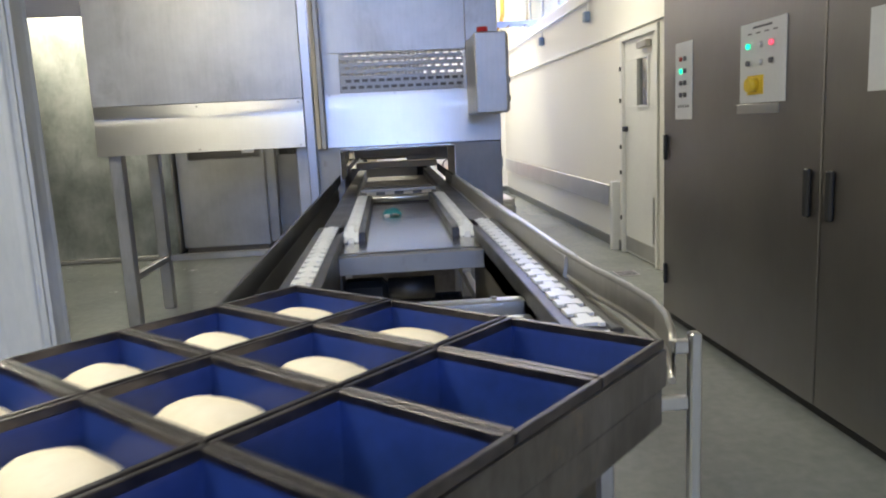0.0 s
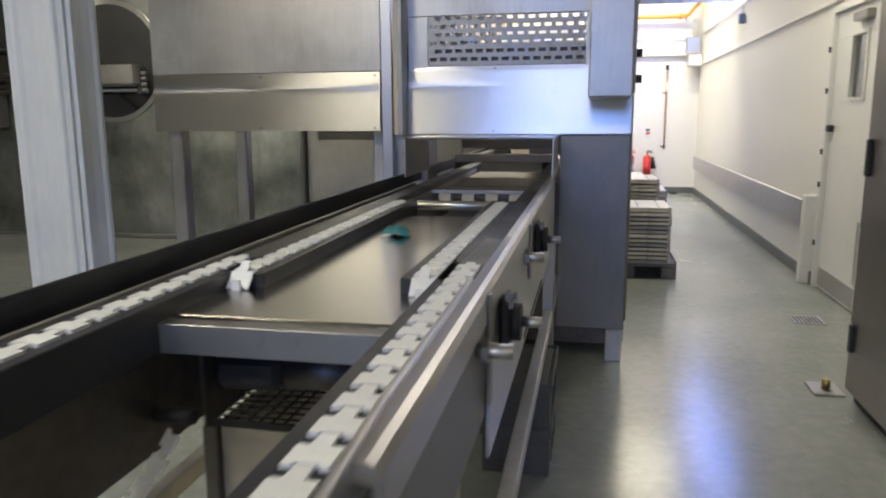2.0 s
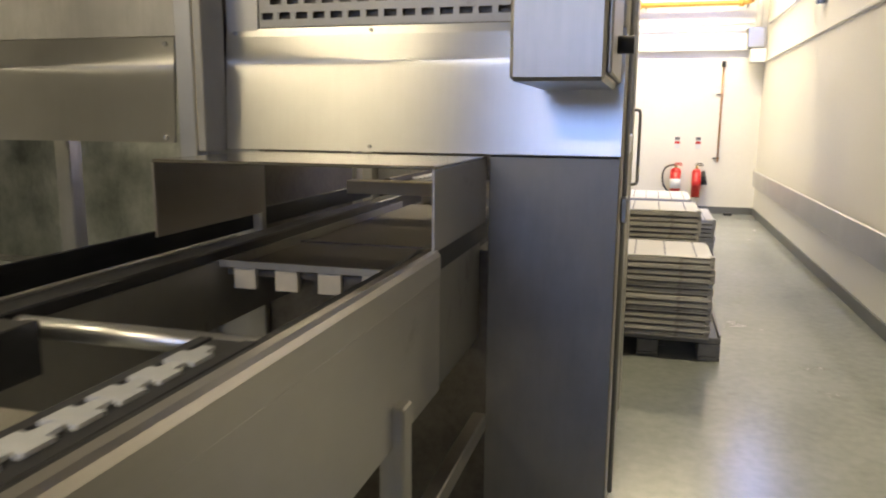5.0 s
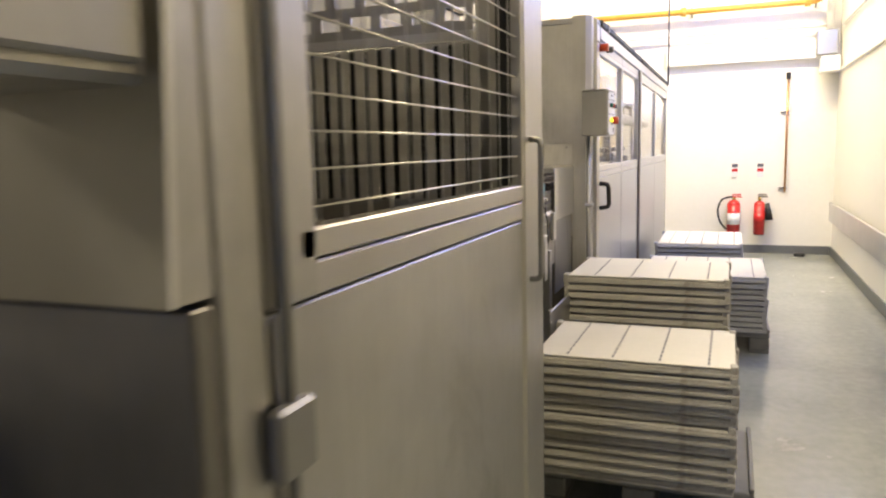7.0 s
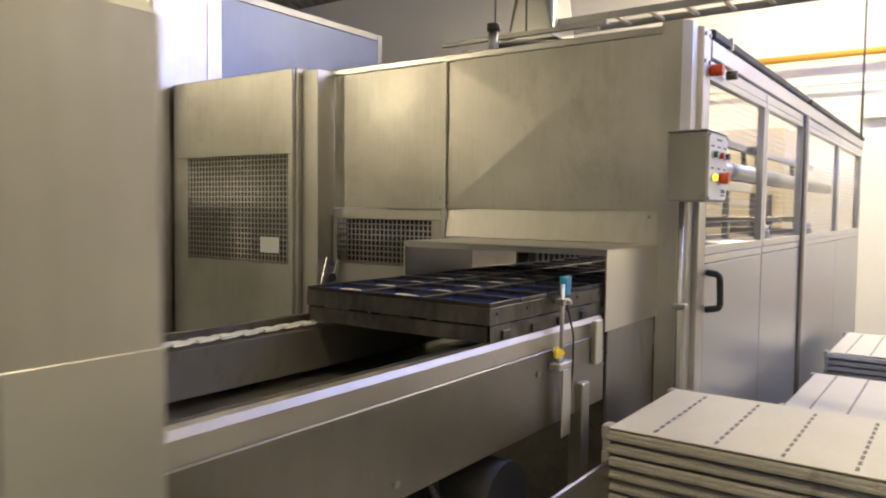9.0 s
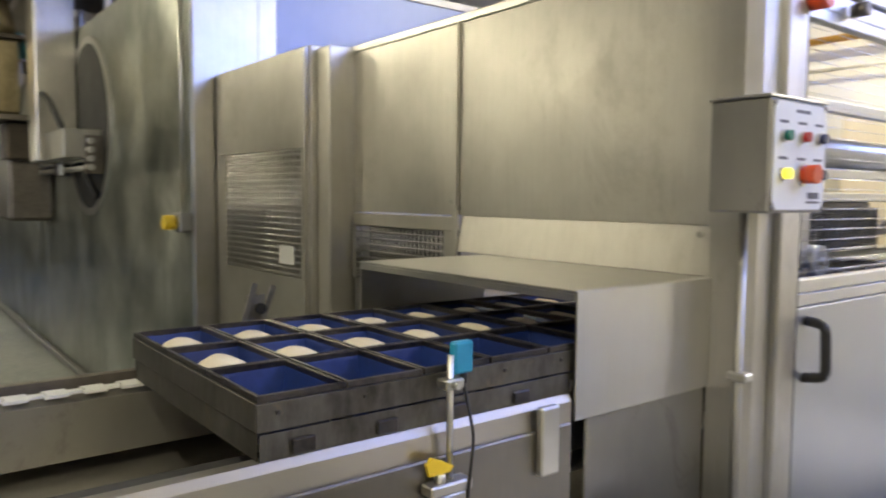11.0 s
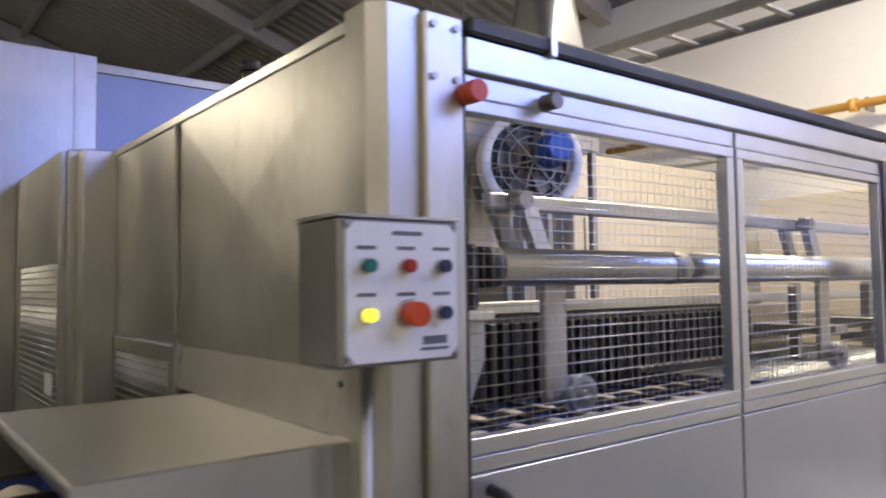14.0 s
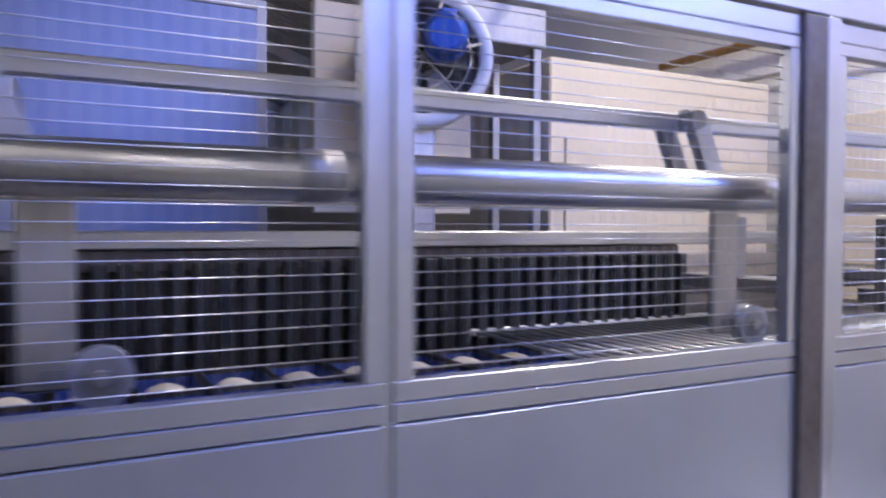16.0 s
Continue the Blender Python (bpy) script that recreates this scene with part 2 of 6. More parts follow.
BTN_GREEN = surface("green_button", (0.01, 0.13, 0.10), (0.015, 0.17, 0.13), (0.29, 0.36), 0.0, 5.0, 40, (1, 1, 1), 0.0)
BTN_RED = surface("red_button", (0.30, 0.012, 0.012), (0.38, 0.02, 0.02), (0.29, 0.36), 0.0, 5.0, 40, (1, 1, 1), 0.0)
BTN_BLUE = surface("dark_blue_button", (0.012, 0.022, 0.07), (0.02, 0.03, 0.10), (0.29, 0.36), 0.0, 5.0, 40, (1, 1, 1), 0.0)
BTN_STOP = surface("orange_red_stop", (0.50, 0.05, 0.01), (0.60, 0.08, 0.02), (0.3, 0.4), 0.0, 5.0, 40, (1, 1, 1), 0.0)
BLUE_MOTOR = surface("blue_motor_paint", (0.01, 0.05, 0.33), (0.02, 0.09, 0.45), (0.3, 0.45), 0.0, 6.0, 40, (1, 1, 1), 0.02)
stained(FLOOR, (0.10, 0.085, 0.06), 1.7, 0.60, 0.72, (1, 1, 1), 0.55)
stained(FLOOR, (0.05, 0.045, 0.04), 11.0, 0.69, 0.74, (1, 1, 1), 0.6)
stained(STEEL, (0.26, 0.24, 0.20), 2.4, 0.56, 0.74, (1, 1, 0.45), 0.45)
stained(OVEN, (0.20, 0.215, 0.19), 3.2, 0.52, 0.70, (1, 1, 0.3), 0.55)
stained(STEEL_DULL, (0.16, 0.145, 0.12), 5.0, 0.58, 0.72, (1, 1, 0.6), 0.5)
stained(STEEL_H, (0.26, 0.24, 0.20), 3.0, 0.60, 0.74, (1, 0.5, 1), 0.45)
stained(TRAY_EDGE, (0.14, 0.125, 0.10), 9.0, 0.56, 0.68, (1, 1, 1), 0.55)
stained(TIN_BAND, (0.30, 0.24, 0.17), 16.0, 0.58, 0.70, (1, 1, 1), 0.45)
LIT_YELLOW = glow("lit_yellow_lens", (1.0, 0.85, 0.05), 1.6)
LIT_GREEN = glow("lit_green_lens", (0.05, 1.0, 0.45), 1.5)
LIT_RED = glow("lit_red_lens", (1.0, 0.1, 0.15), 1.2)
TUBE = glow("lamp_tube", (1.0, 0.90, 0.70), 9.0)
DAY = glow("daylight_backdrop", (0.45, 0.64, 1.0), 1.2)


def glass_mat():
    m, n, p = mat("door_glass")
    p.inputs["Base Color"].default_value = (0.75, 0.78, 0.8, 1)
    p.inputs["Roughness"].default_value = 0.08
    p.inputs["Transmission Weight"].default_value = 1.0
    return m


GLASS = glass_mat()


# ---------------------------------------------------------------- mesh helpers
ORIGIN = {}


def thing(name, x, y, z, label, category, group="", kind=""):
    ob = new(name)
    ob.empty_display_size = 0.1
    ob.location = (x, y, z)
    ORIGIN[ob] = Vector((x, y, z))
    return tagged(ob, label, category, group, kind)


def mesh_of(name, bm, material, origin=Vector()):
    if origin.length:
        bmesh.ops.translate(bm, verts=bm.verts, vec=-origin)
    me = bpy.data.meshes.new(name)
    bm.to_mesh(me)
    bm.free()
    for m in material if isinstance(material, (list, tuple)) else (material,):
        me.materials.append(m)
    return me


def part(name, bm, material, parent, label=""):
    o = ORIGIN[parent]
    ob = new(name, mesh_of(name, bm, material, o))
    ob.parent = parent
    ORIGIN[ob] = o
    return tagged(ob, label)


def solo(name, bm, material, label="", category="", group="", kind=""):
    ob = new(name, mesh_of(name, bm, material))
    ORIGIN[ob] = Vector()
    return tagged(ob, label, category, group, kind)


def bx(x0, x1, y0, y1, z0, z1, bevel=0.0, bm=None, seg=1):
    own = bmesh.new()
    v = [own.verts.new((x, y, z)) for x in (x0, x1) for y in (y0, y1) for z in (z0, z1)]
    for f in ((0, 1, 3, 2), (4, 6, 7, 5), (0, 4, 5, 1), (2, 3, 7, 6), (0, 2, 6, 4), (1, 5, 7, 3)):
        own.faces.new([v[i] for i in f])
    bmesh.ops.recalc_face_normals(own, faces=own.faces)
    if bevel:
        bmesh.ops.bevel(own, geom=list(own.edges), offset=bevel, segments=seg, affect="EDGES", profile=0.5)
    return merge(bm, own)


def merge(bm, own):
    if bm is None:
        return own
    me = bpy.data.meshes.new("tmp")
    own.to_mesh(me)
    own.free()
    bm.from_mesh(me)
    bpy.data.meshes.remove(me)
    return bm


def cyl(p, q, r, seg=14, bm=None, r2=None, smooth=True):
    """A rod from p to q."""
    own = bmesh.new()
    p, q = Vector(p), Vector(q)
    d = q - p
    bmesh.ops.create_cone(own, cap_ends=True, segments=seg, radius1=r, radius2=r if r2 is None else r2, depth=d.length)
    m = Matrix.Translation((p + q) / 2) @ d.to_track_quat("Z", "Y").to_matrix().to_4x4()
    bmesh.ops.transform(own, matrix=m, verts=own.verts)
    if smooth:
        for f in own.faces:
            f.smooth = len(f.verts) == 4
    return merge(bm, own)


def pipe(points, r, seg=10, bm=None, rounds=0.0):
    """A bent tube along the points, corners rounded by rounds."""
    pts = [Vector(p) for p in points]
    if rounds:
        out = [pts[0]]
        for a, b, c in zip(pts, pts[1:], pts[2:]):
            u, v = (a - b).normalized(), (c - b).normalized()
            s, e = b + u * rounds, b + v * rounds
            out += [s.lerp(b, t).lerp(b.lerp(e, t), t) for t in (0, 0.25, 0.5, 0.75, 1)]
        pts = out + [pts[-1]]
    own = bmesh.new()
    rings = []
    ref = Vector((0, 0, 1))
    for i, p in enumerate(pts):
        d = (pts[min(i + 1, len(pts) - 1)] - pts[max(i - 1, 0)]).normalized()
        side = d.cross(ref) if abs(d.z) < 0.95 else d.cross(Vector((0, 1, 0)))
        side.normalize()
        up = side.cross(d)
        rings.append([own.verts.new(p + (side * math.cos(a) + up * math.sin(a)) * r) for a in np.arange(seg) * 2 * math.pi / seg])
    for a, b in zip(rings, rings[1:]):
        for i in range(seg):
            own.faces.new((a[i], a[(i + 1) % seg], b[(i + 1) % seg], b[i])).smooth = True
    own.faces.new(rings[0][::-1])
    own.faces.new(rings[-1])
    bmesh.ops.recalc_face_normals(own, faces=own.faces)
    return merge(bm, own)


def prism(outline, axis, a, b, bm=None):
    """An outline in the plane across the axis ('x', 'y' or 'z'), drawn out from a to b."""
    own = bmesh.new()

    def at(u, v, w):
        return {"x": (w, u, v), "y": (u, w, v), "z": (u, v, w)}[axis]
    lo = [own.verts.new(at(u, v, a)) for u, v in outline]
    hi = [own.verts.new(at(u, v, b)) for u, v in outline]
    own.faces.new(lo)
    own.faces.new(hi[::-1])
    for i in range(len(lo)):
        j = (i + 1) % len(lo)
        own.faces.new((lo[i], lo[j], hi[j], hi[i]))
    bmesh.ops.recalc_face_normals(own, faces=own.faces)
    return merge(bm, own)


def bolts(parent, points, axis, r=0.007, material=None):
    for p in points:
        d = Vector({"x": (0.006, 0, 0), "-y": (0, -0.006, 0), "z": (0, 0, 0.006), "y": (0, 0.006, 0)}[axis])
        part("bolt", cyl(Vector(p) - d * 0.3, Vector(p) + d, r, 6, smooth=False), material or STEEL_DULL, parent)


# ---------------------------------------------------------------- the hall
solo("floor", bx(-26, 2.6, -6, 15.0, -0.2, 0), FLOOR, "pale grey-green sealed epoxy floor with scuffs", "floor", kind="structure")
WX = 2.32
DY0, DY1, DZ = 6.57, 7.46, 2.05


def roof_z(y):
    return 4.6 + 0.327 * (14.7 - y) if y > 4 else 8.1 - 0.327 * (4 - y)


W0, W1, WZ0, WZ1 = 9.6, 13.6, 2.78, 3.56
CREAM_WALL = "cream painted plaster wall"
solo("wall_east_near", bx(WX, WX + 0.25, -6, DY0 - 0.05, 0, WZ1), WALL, CREAM_WALL, "wall", kind="structure")
solo("wall_east_far", bx(WX, WX + 0.25, DY1 + 0.05, 15, 0, WZ0), WALL, CREAM_WALL, "wall", kind="structure")
solo("wall_east_lintel", bx(WX, WX + 0.25, DY0 - 0.05, DY1 + 0.05, DZ + 0.06, WZ1), WALL, "cream painted plaster above the door", "wall", kind="structure")
solo("wall_east_pier", bx(WX, WX + 0.25, DY1 + 0.05, W0, WZ0, WZ1), WALL, CREAM_WALL, "wall", kind="structure")
solo("wall_east_pier_far", bx(WX, WX + 0.25, W1, 15, WZ0, WZ1), WALL, CREAM_WALL, "wall", kind="structure")
GABLE = ((-6, WZ1), (15, WZ1), (15, roof_z(15) - 0.02), (4, 8.08), (-6, roof_z(-6) - 0.02))
solo("wall_east_gable", prism(GABLE, "x", WX, WX + 0.25), WALL, "cream painted gable wall", "wall", kind="structure")
solo("wall_west_gable", prism(((-6, 3.4), (15, 3.4), (15, roof_z(15) - 0.02), (4, 8.08), (-6, roof_z(-6) - 0.02)), "x", -26.2, -26), CARD, CREAM_WALL, "wall", kind="structure")
for nm, a in (("wall_west_low", (-6, 15, 0, 1.9)), ("wall_west_left", (-6, 6.6, 1.9, 3.4)), ("wall_west_right", (7.6, 15, 1.9, 3.4)), ("wall_west_head", (6.6, 7.6, 2.6, 3.4))):
    solo(nm, bx(-26.2, -26, *a), CARD, CREAM_WALL, "wall", kind="structure")
solo("wall_north", bx(-26, WX, 14.70, 14.95, 0, 4.52), WALL, "cream painted end wall of the hall", "wall", kind="structure")
for nm, a in (("wall_south_low", (-26, WX, 0, 2.2)), ("wall_south_high", (-26, WX, 3.8, 4.8)), ("wall_south_left", (-26, -1.6, 2.2, 3.8)), ("wall_south_right", (1.4, WX, 2.2, 3.8))):
    solo(nm, bx(a[0], a[1], -6.2, -6, a[2], a[3]), WALL, CREAM_WALL, "wall", kind="structure")


def window(name, axis, at, a0, a1, z0, z1, n, back):
    t = thing(name, *((at, (a0 + a1) / 2, z0) if axis == "x" else ((a0 + a1) / 2, at, z0)), "high metal framed window with daylight behind", "window", kind="structure")

    def slab(p, q, u0, u1, v0, v1):
        return bx(p, q, u0, u1, v0, v1) if axis == "x" else bx(u0, u1, p, q, v0, v1)
    for k in range(n + 1):
        u = a0 + (a1 - a0) * k / n
        part("mullion", slab(at - 0.02, at + 0.02, u - 0.02, u + 0.02, z0, z1), WHITE, t)
    for v in (z0, z1 - 0.03):
        part("rail", slab(at - 0.018, at + 0.018, a0, a1, v, v + 0.03), WHITE, t)
    for k in range(n):
        u0, u1 = a0 + (a1 - a0) * k / n + 0.02, a0 + (a1 - a0) * (k + 1) / n - 0.02
        g = part("pane", slab(at - 0.002, at + 0.002, u0, u1, z0 + 0.03, z1 - 0.03), GLASS, t)
        g.visible_shadow = False
    solo("backdrop", slab(back, back + 0.02, a0 - 1.5, a1 + 1.5, z0 - 1.0, z1 + 1.5), DAY, "plain pale blue daylight outside the window", "backdrop", kind="structure")


solo("ledge", bx(WX - 0.03, WX, 3.2, 14.7, 2.13, 2.16, 0.004), WALL, "painted ledge along the wall at door head height", "trim", kind="structure")
solo("skirting_east", bx(WX - 0.018, WX, DY1 + 0.08, 14.70, 0.0, 0.10, 0.004), SKIRT, "dark grey coved skirting", "skirting", kind="structure")
solo("skirting_north", bx(-1.0, WX - 0.02, 14.682, 14.70, 0.0, 0.10, 0.004), SKIRT, "dark grey coved skirting", "skirting", kind="structure")
# boxed pipe duct and lintel on the end wall
solo("boxing", bx(0.4, 2.32, 14.62, 14.70, 2.30, 2.52, 0.004), WALL, "painted boxing along the end wall", "boxing", kind="structure")


window("window_1", "x", WX + 0.12, W0, W1, WZ0, WZ1, 4, WX + 1.2)
window("window_3", "x", -26.1, 6.6, 7.6, 1.9, 2.6, 2, -27.5)
window("window_2", "y", -6.1, -1.6, 1.4, 2.2, 3.8, 3, -7.4)


def roof():
    """Corrugated sheets falling from the ridge to the end walls, one mesh."""
    bm = bmesh.new()
    xs = np.arange(-26.2, 2.61, 0.05)
    lines = [[bm.verts.new((x, y, z + (0.03 if (i // 2) % 2 else 0))) for i, x in enumerate(xs)] for y, z in ((-6.2, roof_z(-6.2)), (4, 8.1), (15, roof_z(15)))]
    for a, b in zip(lines, lines[1:]):
        for i in range(len(xs) - 1):
            bm.faces.new((a[i], a[i + 1], b[i + 1], b[i]))
    return bm


solo("ceiling", roof(), ROOF, "brown corrugated roof sheets seen from below", "roof", kind="structure")
for x in (1.0, -3.6, -8.17, -12.7, -17.3, -21.9):
    t = thing("roof_truss", x, 4, 7.8, "pale painted steel roof rafter", "rafter", "roof rafters")
    part("rafter", prism(((14.7, 4.36), (14.7, 4.58), (4, 8.06), (4, 7.84)), "x", x - 0.085, x + 0.085), BEAM, t)
    part("rafter", prism(((-6, 4.56), (-6, 4.79), (4, 8.06), (4, 7.84)), "x", x - 0.085, x + 0.085), BEAM, t)
for y in (-3.5, -1.0, 1.5, 6.0, 8.2, 10.4, 12.6):
    z = roof_z(y)
    solo("purlin", bx(-26, WX, y - 0.035, y + 0.035, z - 0.15, z - 0.005), BEAM, "painted steel purlin under the roof sheets", "purlin", "purlins")


def batten(x, y, z, along="x"):
    t = thing("batten_light", x, y, z, "lit fluorescent batten with a white tray", "ceiling light", "batten lights")
    part("tray", bx(x - 0.72, x + 0.72, y - 0.06, y + 0.06, z + 0.03, z + 0.09, 0.006), WHITE, t)
    part("tube", cyl((x - 0.68, y - 0.03, z + 0.016), (x + 0.68, y - 0.03, z + 0.016), 0.013, 8), TUBE, t, "glowing warm white tube")
    part("tube", cyl((x - 0.68, y + 0.03, z + 0.016), (x + 0.68, y + 0.03, z + 0.016), 0.013, 8), TUBE, t, "glowing warm white tube")
    for s in (-0.5, 0.5):
        part("suspension", cyl((x + s, y, z + 0.09), (x + s, y, roof_z(y)), 0.006, 6), STEEL_DULL, t)


# the unseen added fill lamps get the same tray and tubes
for lx, ly, lz, _ in BATTENS + UNSEEN_FILL_TUBES:
    batten(lx, ly, lz + 0.02)


def pendant(x, y, z):
    t = thing("pendant_light", x, y, z, "lit pendant lamp with a frosted globe", "pendant light", "pendant lights")
    bm = bmesh.new()
    bmesh.ops.create_uvsphere(bm, u_segments=16, v_segments=10, radius=0.13, matrix=Matrix.Translation((x, y, z)) @ Matrix.Diagonal((1, 1, 1.2, 1)))
    for f in bm.faces:
        f.smooth = True
    part("globe", bm, TUBE, t, "glowing frosted globe")
    part("gear_box", cyl((x, y, z + 0.13), (x, y, z + 0.34), 0.09, 12, r2=0.06), GREY_PANEL, t)
    part("suspension", cyl((x, y, z + 0.34), (x, y, roof_z(y)), 0.008, 6), STEEL_DULL, t)


for lx, ly, lz, _ in PENDANTS:
    pendant(lx, ly, lz)


def low_bay(x, y, z):
    t = thing("low_bay_light", x, y, z, "lit low bay lamp with a bright lens and steel box", "ceiling light")
    part("housing", bx(x - 0.20, x + 0.20, y - 0.12, y + 0.12, z + 0.075, z + 0.19, 0.02), GREY_PANEL, t)
    part("lens", bx(x - 0.18, x + 0.18, y - 0.10, y + 0.10, z + 0.0, z + 0.0745, 0.025, seg=3), TUBE, t, "glowing prismatic lens")
    for s in (-0.14, 0.14):
        part("suspension", cyl((x + s, y, z + 0.19), (x + s, y, roof_z(y)), 0.005, 6), STEEL_DULL, t)


for lx, ly, lz, _ in LOW_BAYS:
    low_bay(lx, ly, lz)


def door_1():
    t = thing("door_1", WX, 7.0, 0, "white painted flush door with a vision panel, closed", "door", kind="structure")
    part("leaf", bx(WX + 0.01, WX + 0.055, DY0, DY1, 0.008, 1.44, 0.003), WHITE, t)
    part("leaf", bx(WX + 0.01, WX + 0.055, DY0, 6.80, 1.44, 1.86), WHITE, t)
    part("leaf", bx(WX + 0.01, WX + 0.055, 7.08, DY1, 1.44, 1.86), WHITE, t)
    part("leaf", bx(WX + 0.01, WX + 0.055, DY0, DY1, 1.86, DZ, 0.003), WHITE, t)
    part("vision_panel", bx(WX + 0.025, WX + 0.035, 6.80, 7.08, 1.44, 1.86), GLASS, t, "dark glazed vision panel")
    f = bx(WX - 0.004, WX + 0.012, 6.78, 6.80, 1.42, 1.88)
    bx(WX - 0.004, WX + 0.012, 7.08, 7.10, 1.42, 1.88, bm=f)
    bx(WX - 0.004, WX + 0.012, 6.80, 7.08, 1.42, 1.44, bm=f)
    bx(WX - 0.004, WX + 0.012, 6.80, 7.08, 1.86, 1.88, bm=f)
    part("bead", f, WHITE, t)
    for y0, y1, z0, z1 in ((DY0 - 0.055, DY0 - 0.004, 0, DZ + 0.06), (DY1 + 0.004, DY1 + 0.055, 0, DZ + 0.06), (DY0 - 0.004, DY1 + 0.004, DZ + 0.004, DZ + 0.06)):
        part("frame", bx(WX - 0.022, WX + 0.10, y0, y1, z0, z1, 0.003), WHITE, t)
    part("kick_plate", bx(WX + 0.004, WX + 0.0095, DY0 + 0.03, DY1 - 0.03, 0.03, 0.17), STEEL, t, "scuffed steel kick plate")
    part("push_plate", bx(WX + 0.004, WX + 0.0095, DY0 + 0.03, DY0 + 0.12, 0.20, 0.62), STEEL, t, "steel push plate")
    part("closer", bx(WX - 0.045, WX + 0.009, 6.72, 6.98, 1.94, 2.0, 0.006), STEEL_DULL, t, "grey overhead closer")
    part("latch", bx(WX - 0.03, WX + 0.009, 7.36, 7.44, 1.20, 1.25, 0.006), RUBBER, t, "black latch")
    for z in (0.35, 0.8, 1.05, 1.5, 1.8):
        part("hinge_pin", cyl((WX - 0.026, DY1 + 0.03, z - 0.02), (WX - 0.026, DY1 + 0.03, z + 0.02), 0.012, 8), RUBBER, t)
    bx_back = bx(WX + 0.12, WX + 0.14, DY0, DY1, 0, DZ)
    part("backing", bx_back, SKIRT, t)


door_1()
t = thing("bump_rail", 2.27, 11, 0.55, "satin steel bump rail on the cream wall", "bump rail", kind="structure")
part("rail", bx(2.235, 2.26, 7.72, 14.3, 0.44, 0.66, 0.006), STEEL_BRIGHT, t)
for y in np.arange(8.0, 14.3, 1.2):
    part("bracket", bx(2.26, 2.32, y, y + 0.06, 0.48, 0.62), STEEL_DULL, t)
solo("corner_post", bx(2.235, 2.32, 7.60, 7.69, 0, 0.70, 0.005), WHITE, "white painted post at the end of the bump rail", "post", kind="structure")


# ---------------------------------------------------------------- machine with the hood over the first conveyor
def slots(x0, x1, z0, z1, y, th, rows, n, w, h):
    """A sheet with staggered slots cut through it."""
    bm = bmesh.new()
    pz = (z1 - z0) / rows
    px = (x1 - x0) / n
    for r in range(rows):
        zb = z0 + r * pz
        bx(x0, x1, y, y + th, zb, zb + pz - h, bm=bm)
        s = 0.5 * px if r % 2 else 0.0
        edges = [x0] + [v for k in range(n) for v in (x0 + s + k * px + (px - w) / 2, x0 + s + k * px + (px + w) / 2) if v < x1] + [x1]
        for a, b in zip(edges[::2], edges[1::2]):
            if b - a > 0.001:
                bx(a, b, y, y + th, zb + pz - h, zb + pz, bm=bm)
    return bm


def mesh_grid(axis, at, a0, a1, b0, b1, pa, pb, r, thin=1.0):
    """Crossed wires in the plane axis=at; a runs along, b runs up."""
    bm = bmesh.new()
    for a in np.arange(a0 + pa / 2, a1, pa):
        p = (at, a) if axis == "x" else (a, at)
        cyl((*p, b0), (*p, b1), r * thin, 5, bm)
    for b in np.arange(b0 + pb / 2, b1, pb):
        if axis == "x":
            cyl((at + r * 1.5, a0, b), (at + r * 1.5, a1, b), r, 5, bm)
        else:
            cyl((a0, at - r * 1.5, b), (a1, at - r * 1.5, b), r, 5, bm)
    return bm


